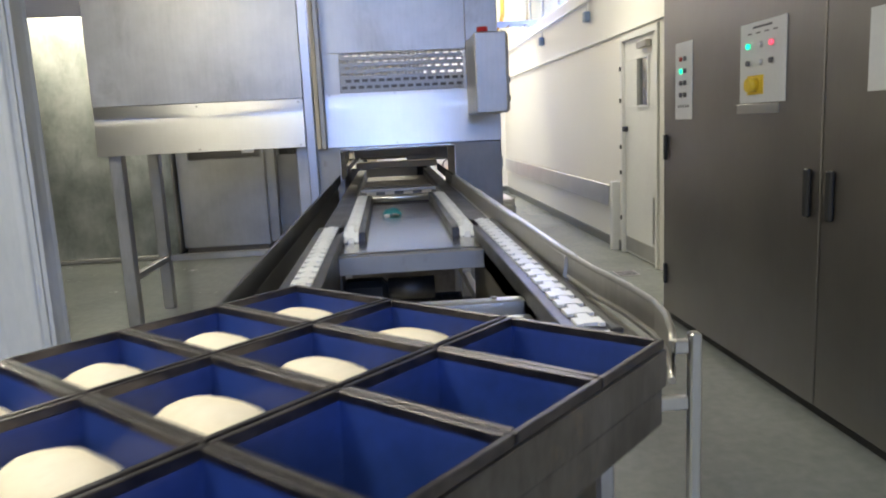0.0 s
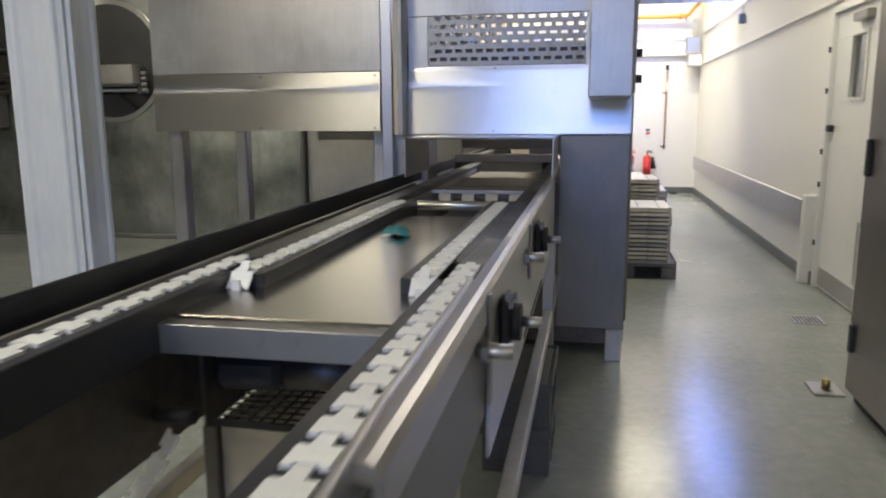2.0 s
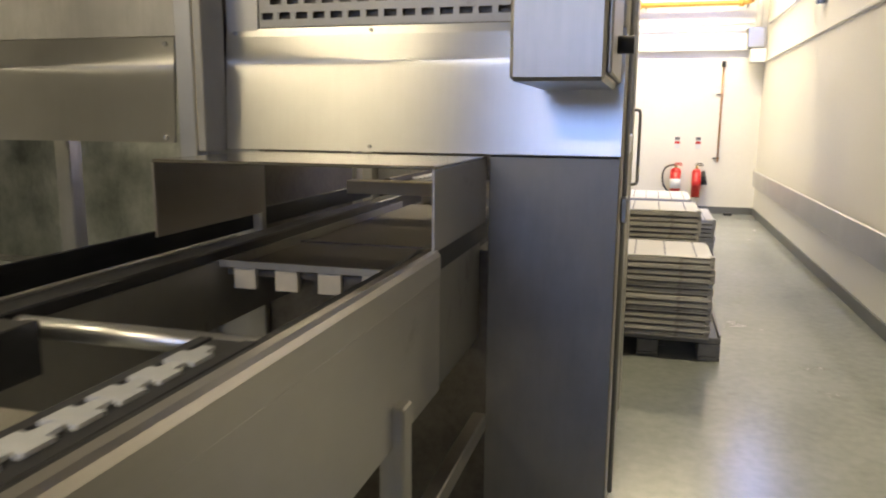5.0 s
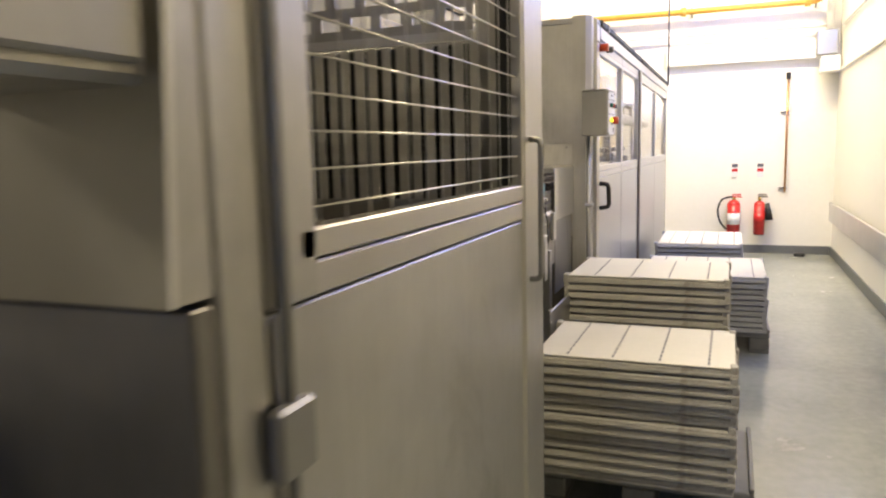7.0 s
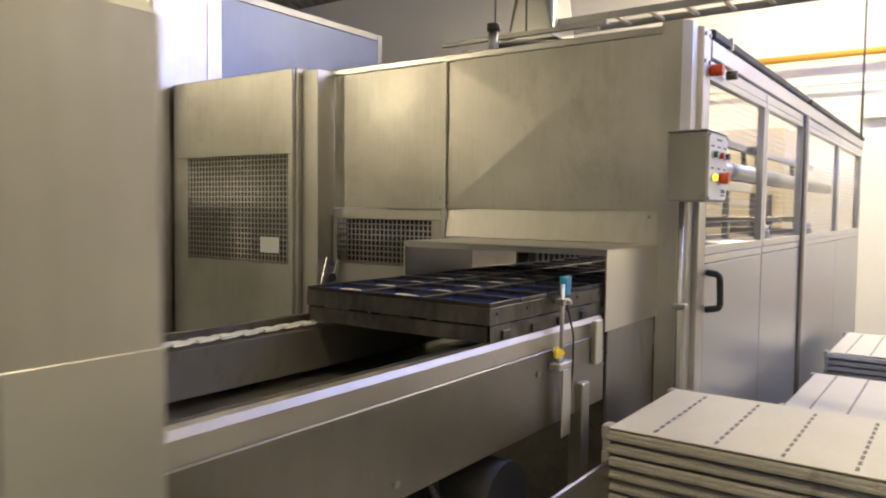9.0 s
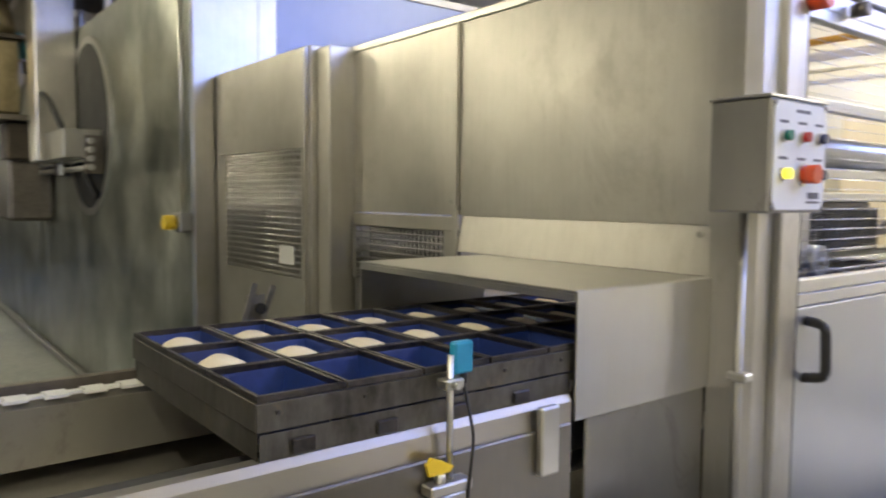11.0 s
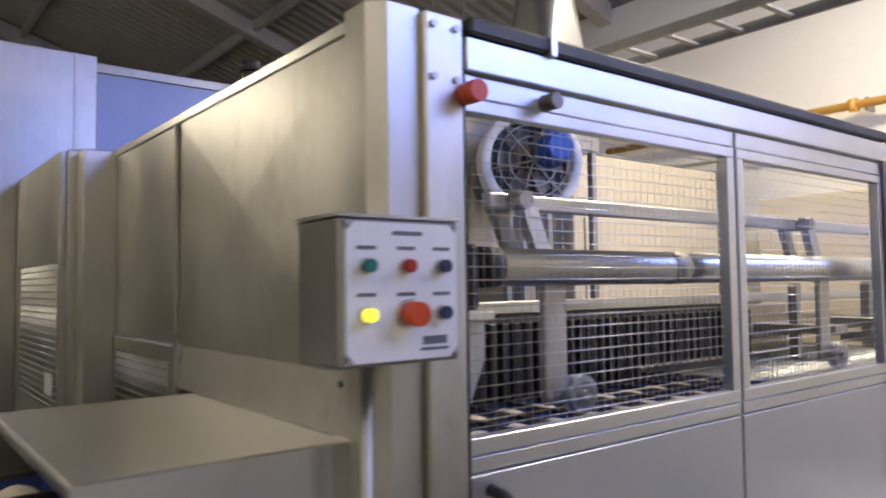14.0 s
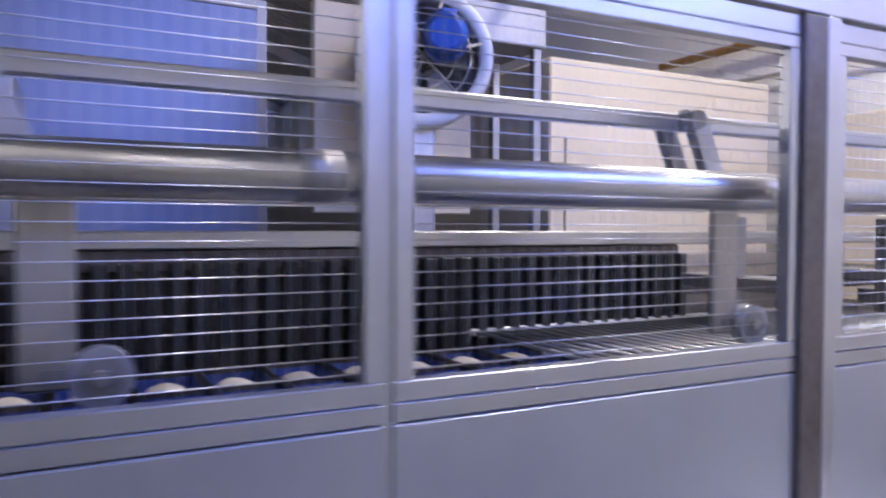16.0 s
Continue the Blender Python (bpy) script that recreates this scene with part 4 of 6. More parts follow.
def loose_items():
    g = thing("paper_towel", -0.01, 3.57, 0.966, "crumpled teal cleaning cloth on the deck plate", "cloth")
    bm = bmesh.new()
    n = 12
    vs = {}
    for i in range(n + 1):
        for j in range(n + 1):
            x, y = (i / n - 0.5) * 0.085, (j / n - 0.5) * 0.055
            edge = min(i, n - i, j, n - j) / n
            z = 0.006 + 0.022 * min(1, edge * 5) + 0.010 * noise.noise((x * 45, y * 45, 3))
            vs[i, j] = bm.verts.new((-0.01 + x, 3.57 + y, 0.966 + max(z, 0.001)))
    for i in range(n):
        for j in range(n):
            bm.faces.new((vs[i, j], vs[i + 1, j], vs[i + 1, j + 1], vs[i, j + 1])).smooth = True
    part("cloth_fold", bm, TEAL, g)
    part("paper_scrap", bx(-0.045, -0.02, 3.52, 3.545, 0.966, 0.974, 0.003), WHITE, g)
    c = thing("debris_bin", -0.05, 3.05, 0, "buff bin with a blackened grid lid under the conveyor", "bin")
    bb = bx(-0.25, 0.24, 2.86, 2.875, 0.0, 0.632, 0.004)
    bx(-0.25, 0.24, 3.285, 3.30, 0.0, 0.632, 0.004, bm=bb)
    bx(-0.25, -0.235, 2.875, 3.285, 0.0, 0.632, bm=bb)
    bx(0.225, 0.24, 2.875, 3.285, 0.0, 0.632, bm=bb)
    bx(-0.235, 0.225, 2.875, 3.285, 0.57, 0.60, bm=bb)
    part("bin_body", bb, CARD, c)
    lid = part("grid_lid", bx(-0.275, 0.26, 2.835, 2.845, 0.634, 0.652, 0.002), RUBBER, c, "blackened wire grid")
    part("grid_rim", bx(-0.275, 0.26, 3.325, 3.335, 0.634, 0.652, 0.002), RUBBER, lid)
    part("grid_rim", bx(-0.275, -0.265, 2.845, 3.325, 0.634, 0.652, 0.002), RUBBER, lid)
    part("grid_rim", bx(0.25, 0.26, 2.845, 3.325, 0.634, 0.652, 0.002), RUBBER, lid)
    for x in np.arange(-0.24, 0.25, 0.03):
        part("wire", cyl((x, 2.84, 0.642), (x, 3.33, 0.642), 0.0035, 5), RUBBER, lid)
    for y in np.arange(2.875, 3.32, 0.035):
        part("wire", cyl((-0.27, y, 0.646), (0.255, y, 0.646), 0.0035, 5), RUBBER, lid)
    part("corner_leg", bx(-0.285, -0.25, 2.84, 2.875, 0.0, 0.632, 0.003), STEEL_DARK, c)
    for k, z in enumerate((0.0, 0.182)):
        k = thing("crate", 0.33, 4.2, z, "dark grey plastic crate stacked under the conveyor", "crate", "crates")
        b = bx(0.205, 0.455, 3.975, 4.44, z, z + 0.015)
        for a in ((0.205, 0.215, 3.975, 4.44), (0.445, 0.455, 3.975, 4.44), (0.215, 0.445, 3.975, 3.985), (0.215, 0.445, 4.43, 4.44)):
            bx(*a, z + 0.015, z + 0.165, 0.002, bm=b)
        part("shell", b, PALLET, k)
        rim = bx(0.197, 0.463, 3.965, 3.9745, z + 0.15, z + 0.18, 0.002)
        bx(0.4555, 0.463, 3.9745, 4.44, z + 0.15, z + 0.18, 0.002, bm=rim)
        bx(0.197, 0.2045, 3.9745, 4.44, z + 0.15, z + 0.18, 0.002, bm=rim)
        bx(0.197, 0.463, 4.4405, 4.448, z + 0.15, z + 0.18, 0.002, bm=rim)
        part("rim", rim, PALLET, k)
        for y in (4.08, 4.2, 4.32):
            part("rib", bx(0.4552, 0.460, y, y + 0.012, z + 0.01, z + 0.149, 0.001), PALLET, k)
        part("lid", bx(0.216, 0.444, 3.986, 4.429, z + 0.166, z + 0.174, 0.002), PALLET, k)
    d = thing("drive_motor", -0.15, 2.79, 0, "dark greasy drive unit below the conveyor", "motor")
    part("gearbox", bx(-0.20, -0.04, 2.74, 2.84, 0.76, 0.84, 0.02), RUBBER, d)
    part("motor_body", cyl((-0.04, 2.79, 0.80), (0.12, 2.79, 0.80), 0.04, 14), STEEL_DARK, d)
    part("bracket", bx(-0.197, -0.19, 2.70, 2.88, 0.70, 0.90), STEEL_DARK, d)


loose_items()


# ---------------------------------------------------------------- tins
def tin_set(x, y, z, yaw, group, rows=6, empty=2, rise=0.066):
    """Strapped bread tins, three abreast; the column along the aisle is empty. Origin: front edge, middle, on the chain."""
    t = thing("tin_strap", 0, 0, 0, "strapped blue-lined bread tins, two rows filled with dough", "bread tins", group)
    W, P, D = 0.2125, 0.153, 0.098
    for c in range(3):
        for r in range(rows):
            cx, cy = (c - 1) * W, (r + 0.5) * P
            hx, hy = W / 2 - 0.006, P / 2 - 0.006
            own = bmesh.new()
            rings = []
            for f, dz in ((1.0, D), (0.965, D - 0.012), (0.80, 0.012), (0.78, 0.008)):
                rings.append([own.verts.new((cx + sx * (hx - (1 - f) * 0.1), cy + sy * (hy - (1 - f) * 0.1), dz)) for sx, sy in ((-1, -1), (1, -1), (1, 1), (-1, 1))])
            for a, b in zip(rings, rings[1:]):
                for i in range(4):
                    own.faces.new((a[i], b[i], b[(i + 1) % 4], a[(i + 1) % 4]))
            own.faces.new(rings[-1])
            tin = part("tin", own, TIN_BLUE, t)
            rim = bmesh.new()
            for a in ((cx - hx - 0.004, cx - hx + 0.003, cy - hy - 0.004, cy + hy + 0.004), (cx + hx - 0.003, cx + hx + 0.004, cy - hy - 0.004, cy + hy + 0.004),
                      (cx - hx + 0.003, cx + hx - 0.003, cy - hy - 0.004, cy - hy + 0.003), (cx - hx + 0.003, cx + hx - 0.003, cy + hy - 0.003, cy + hy + 0.004)):
                bx(*a, D - 0.008, D + 0.003, 0.001, bm=rim)
            part("rim", rim, TIN_RIM, tin, "blackened wire rim")
            if c != empty:
                db = bmesh.new()
                bmesh.ops.create_uvsphere(db, u_segments=18, v_segments=10, radius=1.0)
                rnd = random.Random(c * 31 + r * 7)
                for v in db.verts:
                    k = 1 + 0.05 * noise.noise(v.co * 1.5 + Vector((r * 5.0, c * 9.0, 0)))
                    ux = math.copysign(abs(v.co.x) ** 0.75, v.co.x)
                    v.co = Vector((cx + ux * (0.095 + rnd.uniform(-0.003, 0.001)) * k, cy + v.co.y * 0.064 * k, 0.029 + max(v.co.z, -0.4) * rise * k))
                for f in db.faces:
                    f.smooth = True
                part("dough", db, DOUGH, t, "floured round of raw dough")
    L = rows * P
    w = 1.5 * W
    for a in ((-w, -w + 0.006, 0, L), (w - 0.006, w, 0, L), (-w + 0.006, w - 0.006, 0, 0.006), (-w + 0.006, w - 0.006, L - 0.006, L)):
        part("strap_band", bx(*a, 0.045, D - 0.009, 0.001), TIN_BAND, t, "scorched steel strap")
        part("strap_band", bx(a[0] + 0.004, a[1] - 0.001 if a[1] - a[0] < 0.1 else a[1] - 0.004, a[2] + 0.004, a[3] - 0.001 if a[3] - a[2] < 0.1 else a[3] - 0.004, 0.0, 0.042, 0.001), TIN_BAND, t)
    for r in range(1, rows):
        s = bx(-w + 0.01, w - 0.01, r * P - 0.0045, r * P + 0.0045, D - 0.03, D - 0.002, 0.001)
        part("divider", s, TIN_BAND, t)
    for c in (-0.5, 0.5):
        part("divider", bx(c * W - 0.004, c * W + 0.004, 0.01, L - 0.01, D - 0.03, D - 0.003, 0.001), TIN_BAND, t)
    for r in range(rows):
        part("rivet", bx(w, w + 0.003, r * P + 0.03, r * P + 0.036, 0.07, 0.076), TIN_RIM, t)
        part("stacking_lug", bx(w, w + 0.006, r * P + 0.055, r * P + 0.095, 0.004, 0.028, 0.002), TIN_RIM, t)
    t.matrix_world = pose(x, y, z, 0, 0, yaw)
    return t


# far edge of the turning strap lies towards the machine
TRAY0 = tin_set(0.06, 1.34, CZ, 0, "straps of tins", 6, 0, 0.057)
for ty, tr in ((7.88, 6), (8.80, 6), (9.72, 6), (10.64, 4)):
    tin_set(0.026, ty, 1.040, 0, "straps of tins", tr)


# ---------------------------------------------------------------- second conveyor
def conveyor_two():
    t = thing("infeed_conveyor", 0.0, 7.8, 0, "stained stainless infeed conveyor with edge rails", "conveyor")
    part("side_rail", prism(((0.320, 0.86), (0.320, 1.040), (0.345, 1.040), (0.352, 1.026), (0.352, 0.86)), "y", 6.66, 8.550), STEEL_H, t, "bright folded edge rail")
    part("side_rail", prism(((-0.40, 0.86), (-0.40, 1.02), (-0.37, 1.046), (-0.345, 1.046), (-0.345, 0.86)), "y", 6.66, 8.55), STEEL_DARK, t)
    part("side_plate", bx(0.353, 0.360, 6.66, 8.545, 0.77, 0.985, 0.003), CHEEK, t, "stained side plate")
    part("bed_plate", bx(-0.344, 0.319, 6.66, 9.6, 0.86, 0.87), STEEL, t)
    part("wear_strip", bx(0.312, 0.3195, 6.66, 9.2, 0.985, 1.036, 0.002), STEEL_DARK, t)
    part("chain_bed", bx(-0.33, -0.255, 6.66, 9.2, 0.90, 1.018), STEEL_DULL, t)
    part("chain_bed", bx(0.235, 0.31, 6.66, 9.2, 0.90, 1.018), BED, t)
    part("cross_sheet", bx(-0.25, 0.25, 7.0, 7.01, 0.87, 1.0), STEEL_DULL, t)
    chain(t, -0.292, 6.9, 8.9, 1.034)
    for y in (6.9, 8.35):
        part("leg", bx(0.335, 0.38, y, y + 0.05, 0.0, 0.86, 0.004), STEEL_DULL, t)
        part("leg", bx(-0.40, -0.355, y, y + 0.05, 0.0, 0.86, 0.004), STEEL_DULL, t)
    for y, z in ((6.72, 0.80), (6.72, 0.96), (7.5, 0.81), (8.1, 0.93)):
        bolts(t, [(0.360, y, z)], "x", 0.009)
    part("latch_block", bx(0.361, 0.38, 8.44, 8.49, 0.90, 1.035, 0.004), STEEL_BRIGHT, t)
    part("drive_drum", cyl((-0.1, 8.0, 0.60), (0.33, 8.0, 0.60), 0.11, 18), RUBBER, t, "black drive drum below")
    part("drip_tray", bx(0.0, 0.55, 6.9, 7.5, 0.60, 0.62, 0.004), STEEL_BRIGHT, t)
    for i, y in enumerate((7.25, 7.36, 7.5, 7.62)):
        part("cable", pipe([(0.3, y, 0.86), (0.36, y + 0.03, 0.72), (0.30, y + 0.12, 0.62), (0.22, y + 0.2, 0.75), (0.2, y + 0.3, 0.86)], 0.008, 6, None, 0.03), RUBBER, t, "hanging black cable")
    part("swing_plate", bx(0.47, 0.48, 7.92, 8.55, 0.30, 0.66, 0.004), STEEL_DULL, t, "tilted steel plate beside the drive")
    part("plate_stay", bx(0.40, 0.47, 8.2, 8.24, 0.55, 0.60), STEEL_DULL, t)

    s = thing("sensor_post", 0.372, 8.220, 0.75, "blue photo sensor on a clamped steel rod", "sensor")
    part("rod", cyl((0.372, 8.220, 0.93), (0.372, 8.220, 1.165), 0.006, 8), STEEL_BRIGHT, s)
    part("clamp", bx(0.358, 0.388, 8.200, 8.240, 1.108, 1.126, 0.003), STEEL_BRIGHT, s)
    part("clamp_screw", cyl((0.388, 8.215, 1.117), (0.402, 8.215, 1.117), 0.006, 8), STEEL_BRIGHT, s)
    part("sensor_head", bx(0.356, 0.376, 8.228, 8.270, 1.130, 1.186, 0.004), SENSOR, s, "bright blue sensor head")
    part("lens", bx(0.352, 0.3555, 8.235, 8.263, 1.135, 1.178), RUBBER, s)
    part("plug", cyl((0.366, 8.255, 1.112), (0.366, 8.255, 1.130), 0.007, 8), RUBBER, s)
    part("bracket", bx(0.361, 0.395, 8.165, 8.255, 0.930, 0.950, 0.003), STEEL, s)
    part("strap", bx(0.391, 0.395, 8.185, 8.240, 0.74, 0.930, 0.002), STEEL, s)
    part("thumb_wheel", cyl((0.378, 8.195, 0.950), (0.378, 8.195, 0.965), 0.010, 10), STEEL_BRIGHT, s)
    wing = prism(((8.170, 0.965), (8.215, 0.965), (8.222, 0.974), (8.200, 0.986), (8.176, 0.996), (8.165, 0.985)), "x", 0.374, 0.382)
    part("wing_lever", wing, YELLOW, s, "yellow clamp lever")
    part("cable", pipe([(0.366, 8.255, 1.112), (0.388, 8.262, 1.02), (0.398, 8.24, 0.92), (0.372, 8.270, 0.82)], 0.003, 6, None, 0.02), RUBBER, s)
    r = thing("reflector_bracket", -0.62, 8.30, 1.05, "tilted slotted steel reflector bracket", "bracket")
    rp = prism(((8.250, 1.055), (8.320, 1.045), (8.365, 1.175), (8.350, 1.18), (8.312, 1.07), (8.272, 1.074), (8.31, 1.185), (8.295, 1.19)), "x", -0.622, -0.617)
    part("plate", rp, STEEL_BRIGHT, r)
    part("eye", cyl((-0.617, 8.315, 1.115), (-0.605, 8.315, 1.115), 0.016, 12), RUBBER, r)
    part("back_plate", bx(-0.630, -0.6225, 8.275, 8.335, 1.05, 1.155, 0.003), STEEL_DULL, r)
    part("arm", bx(-0.625, -0.3995, 8.26, 8.31, 0.95, 0.962, 0.002), STEEL_DULL, r)
    part("foot", bx(-0.63, -0.615, 8.26, 8.31, 0.962, 1.05, 0.002), STEEL_DULL, r)


conveyor_two()


# ---------------------------------------------------------------- machine with the guarded windows
def pyramid_panel(x0, x1, z0, z1, y, d, tip):
    """A sheet cross-broken from its corners to a low point."""
    bm = bmesh.new()
    c = [bm.verts.new((x, y, z)) for x, z in ((x0, z0), (x1, z0), (x1, z1), (x0, z1))]
    p = bm.verts.new((*((x0 + x1) / 2,), y - d, tip))
    for i in range(4):
        bm.faces.new((c[i], c[(i + 1) % 4], p))
    b = [bm.verts.new((x, y + 0.02, z)) for x, z in ((x0, z0), (x1, z0), (x1, z1), (x0, z1))]
    bm.faces.new(b)
    for i in range(4):
        bm.faces.new((c[i], b[i], b[(i + 1) % 4], c[(i + 1) % 4]))
    bmesh.ops.recalc_face_normals(bm, faces=bm.faces)
    return bm


def machine_two():
    X, Y, T = 0.463, 9.04, 2.05
    t = thing("tin_loader", -0.4, 11.5, 0, "long stainless machine with mesh guard windows and a hooded inlet", "machine")
    # front sheets
    part("front_sheet", pyramid_panel(-0.618, 0.352, 1.374, T - 0.03, Y, 0.013, 1.735), STEEL, t, "cross-broken front sheet")
    part("front_sheet", pyramid_panel(-1.30, -0.628, 1.374, T - 0.03, Y, 0.007, 1.72), STEEL, t)
    part("top_edge", bx(-1.31, 0.352, Y - 0.004, Y + 0.05, T - 0.028, T + 0.0, 0.003), STEEL_BRIGHT, t)
    part("seam_strip", bx(-0.634, -0.612, Y - 0.014, Y - 0.001, 1.10, T - 0.03, 0.002), STEEL, t)
    bolts(t, [(-0.64, Y - 0.006, 1.42), (-0.606, Y - 0.006, 1.40), (0.32, Y - 0.006, 1.35)], "-y", 0.007)
    part("apron", prism(((Y + 0.06, 1.374), (Y + 0.008, 1.374), (Y - 0.010, 1.251), (Y + 0.06, 1.251)), "x", -0.61, 0.350), STEEL, t, "pale sloping apron above the inlet")
    part("lower_sheet", bx(-1.30, -0.48, Y, Y + 0.02, 0.1, 1.10, 0.003), STEEL_DULL, t)
    part("lower_sheet", bx(-0.475, 0.355, Y + 0.02, Y + 0.03, 0.1, 0.85, 0.003), STEEL_DARK, t)
    # lower grille
    f = bx(-1.30, -0.64, Y - 0.008, Y + 0.01, 1.318, 1.368, 0.003)
    bx(-1.30, -1.275, Y - 0.008, Y + 0.01, 1.10, 1.318, bm=f)
    bx(-0.69, -0.64, Y - 0.008, Y + 0.01, 1.10, 1.318, bm=f)
    part("grille_frame", f, STEEL, t)
    part("grille", mesh_grid("y", Y, -1.275, -0.69, 1.10, 1.318, 0.026, 0.026, 0.0035), STEEL_DULL, t, "square steel grille")
    # black sheet added for the shade in the grille holes
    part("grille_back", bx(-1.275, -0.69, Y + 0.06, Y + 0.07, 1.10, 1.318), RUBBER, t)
    # inlet hood
    h = part("inlet_hood", bx(-0.468, 0.354, 8.555, Y - 0.012, 1.243, 1.250, 0.002), STEEL_BRIGHT, t, "bright folded inlet hood")
    part("hood_cheek", bx(0.353, 0.359, 8.555, Y - 0.012, 0.985, 1.2485, 0.001), SKIN, h)
    part("hood_cheek", bx(-0.468, -0.462, 8.555, Y - 0.012, 0.985, 1.2425, 0.001), STEEL_BRIGHT, h)
    part("hood_lip", bx(-0.461, 0.3525, 8.553, 8.558, 1.228, 1.2425), STEEL_BRIGHT, h)
    part("hood_plate", bx(0.340, 0.349, 8.60, Y - 0.013, 0.60, 0.984, 0.003), STEEL_DULL, t)
    # corner column
    part("corner_column", prism(((0.352, Y - 0.012), (0.425, Y - 0.012), (0.452, Y + 0.02), (0.452, Y + 0.09), (0.352, Y + 0.09)), "z", 0.0, T + 0.01), STEEL, t)
    part("corner_plate", bx(0.40, X + 0.008, Y + 0.092, Y + 0.185, 0.0, T + 0.005, 0.004), STEEL, t)
    bolts(t, [(X + 0.008, Y + dy, z) for dy in (0.11, 0.165) for z in (2.03, 1.93)], "x", 0.008)
    part("conduit", cyl((0.445, Y - 0.03, 0.1), (0.445, Y - 0.03, 1.41), 0.011, 8), STEEL_DULL, t)
    part("conduit_clip", bx(0.425, 0.475, Y - 0.05, Y - 0.012, 1.02, 1.04, 0.004), STEEL_BRIGHT, t)
    # header band and top seal along the aisle
    part("header", bx(X - 0.03, X + 0.012, Y + 0.19, 14.0, 1.955, 2.022, 0.003), BLUE_FILM, t, "satin aluminium header")
    for y0, y1 in ((9.235, 9.46), (9.47, 11.2), (11.3, 14.0)):
        part("top_seal", bx(X - 0.03, X + 0.02, y0, y1, 2.026, 2.062, 0.006), RUBBER, t, "black rubber top seal")
    part("seal_clip", bx(X + 0.0, X + 0.026, 9.455, 9.475, 2.02, 2.068, 0.002), STEEL_BRIGHT, t)
    # window frames
    for y0, y1 in ((9.2305, 10.165), (10.25, 11.145), (11.33, 12.60), (12.68, 13.95)):
        door = part("guard_door", bx(X - 0.03, X, y0 - 0.035, y1 + 0.035, 1.905, 1.95, 0.003), BLUE_FILM, t, "framed wire mesh window")
        part("frame_rail", bx(X - 0.03, X + 0.002, y0 - 0.035, y1 + 0.035, 1.876, 1.903, 0.002), BLUE_FILM, door)
        part("frame_rail", bx(X - 0.03, X + 0.002, y0 - 0.035, y1 + 0.035, 1.206, 1.239, 0.002), BLUE_FILM, door)
        part("frame_rail", bx(X - 0.03, X, y0 - 0.035, y1 + 0.035, 1.172, 1.203, 0.002), BLUE_FILM, door)
        part("frame_stile", bx(X - 0.03, X + 0.002, y0 - 0.035, y0, 1.2395, 1.8755, 0.002), BLUE_FILM, door)
        part("frame_stile", bx(X - 0.03, X + 0.002, y1, y1 + 0.035, 1.2395, 1.8755, 0.002), BLUE_FILM, door)
        part("wire_mesh", mesh_grid("x", X - 0.022, y0, y1, 1.24, 1.875, 0.026, 0.0265, 0.0011, 0.55), STEEL_BRIGHT, door, "fine bright wire mesh")
        part("lower_panel", bx(X - 0.02, X - 0.001, y0 - 0.035, y1 + 0.035, 0.10, 1.168, 0.003), GREY_PANEL, door, "smooth grey lower panel")
    part("door_post", bx(X - 0.02, X + 0.014, 11.175, 11.270, 0.0, 1.952, 0.004), STEEL_DARK, t)
    part("door_post", bx(X - 0.02, X + 0.016, 11.245, 11.290, 0.0, 1.952, 0.003), BLUE_FILM, t)
    part("door_post", bx(X - 0.05, X, 13.96, 14.02, 0.0, 2.02, 0.004), STEEL, t)
    part("mullion", bx(X - 0.03, X - 0.006, 10.19, 10.225, 0.1, 1.95), BLUE_FILM, t)
    part("mullion", bx(X - 0.03, X - 0.006, 12.63, 12.65, 0.1, 1.95), BLUE_FILM, t)
    part("corner_stile", bx(X - 0.02, X + 0.006, 9.227, 9.2265 + 0.004, 0.1, 1.95), RUBBER, t)
    part("plinth", bx(-1.2, X - 0.03, 9.1, 13.9, 0.02, 0.10), STEEL_DARK, t)
    # pull handle
    part("pull_handle", pipe([(X + 0.0, 9.285, 1.135), (X + 0.05, 9.285, 1.13), (X + 0.055, 9.285, 1.0), (X + 0.0, 9.285, 0.99)], 0.013, 8, None, 0.02), RUBBER, t, "black bow handle")
    part("red_lamp", cyl((X + 0.01, 9.225, 1.905), (X + 0.055, 9.225, 1.905), 0.022, 12), BTN_STOP, t, "red indicator lamp")
    part("lock_knob", cyl((X + 0.01, 9.445, 1.918), (X + 0.05, 9.445, 1.918), 0.018, 12), STEEL_DARK, t, "dark lock knob")
    # back and inside
    part("back_wall", bx(-1.31, -1.28, 9.065, 13.9, 0.1, 1.35), STEEL, t)
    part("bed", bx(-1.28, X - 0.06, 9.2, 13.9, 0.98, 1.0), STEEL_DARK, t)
    # roller along the window
    part("roller", cyl((0.30, 9.45, 1.575), (0.30, 13.2, 1.575), 0.045, 24), STEEL_BRIGHT, t, "long polished roller")
    part("roller_collar", cyl((0.30, 10.10, 1.575), (0.30, 10.18, 1.575), 0.0465, 24), STEEL_DULL, t)
    b = bx(0.26, 0.34, 9.345, 9.375, 1.48, 1.625, 0.008)
    cyl((0.30, 9.40, 1.575), (0.30, 9.45, 1.575), 0.047, 16, b)
    cyl((0.30, 9.26, 1.575), (0.30, 9.40, 1.575), 0.022, 10, b)
    part("roller_bearing", b, RUBBER, t, "black roller bearing")
    part("pedestal", prism(((9.24, 1.455), (9.40, 1.455), (9.40, 1.37), (9.345, 1.25), (9.24, 1.10)), "x", 0.2, 0.32), GREY_PANEL, t)
    part("pedestal_head", bx(0.22, 0.36, 9.28, 9.40, 1.457, 1.478, 0.004), STEEL_BRIGHT, t)
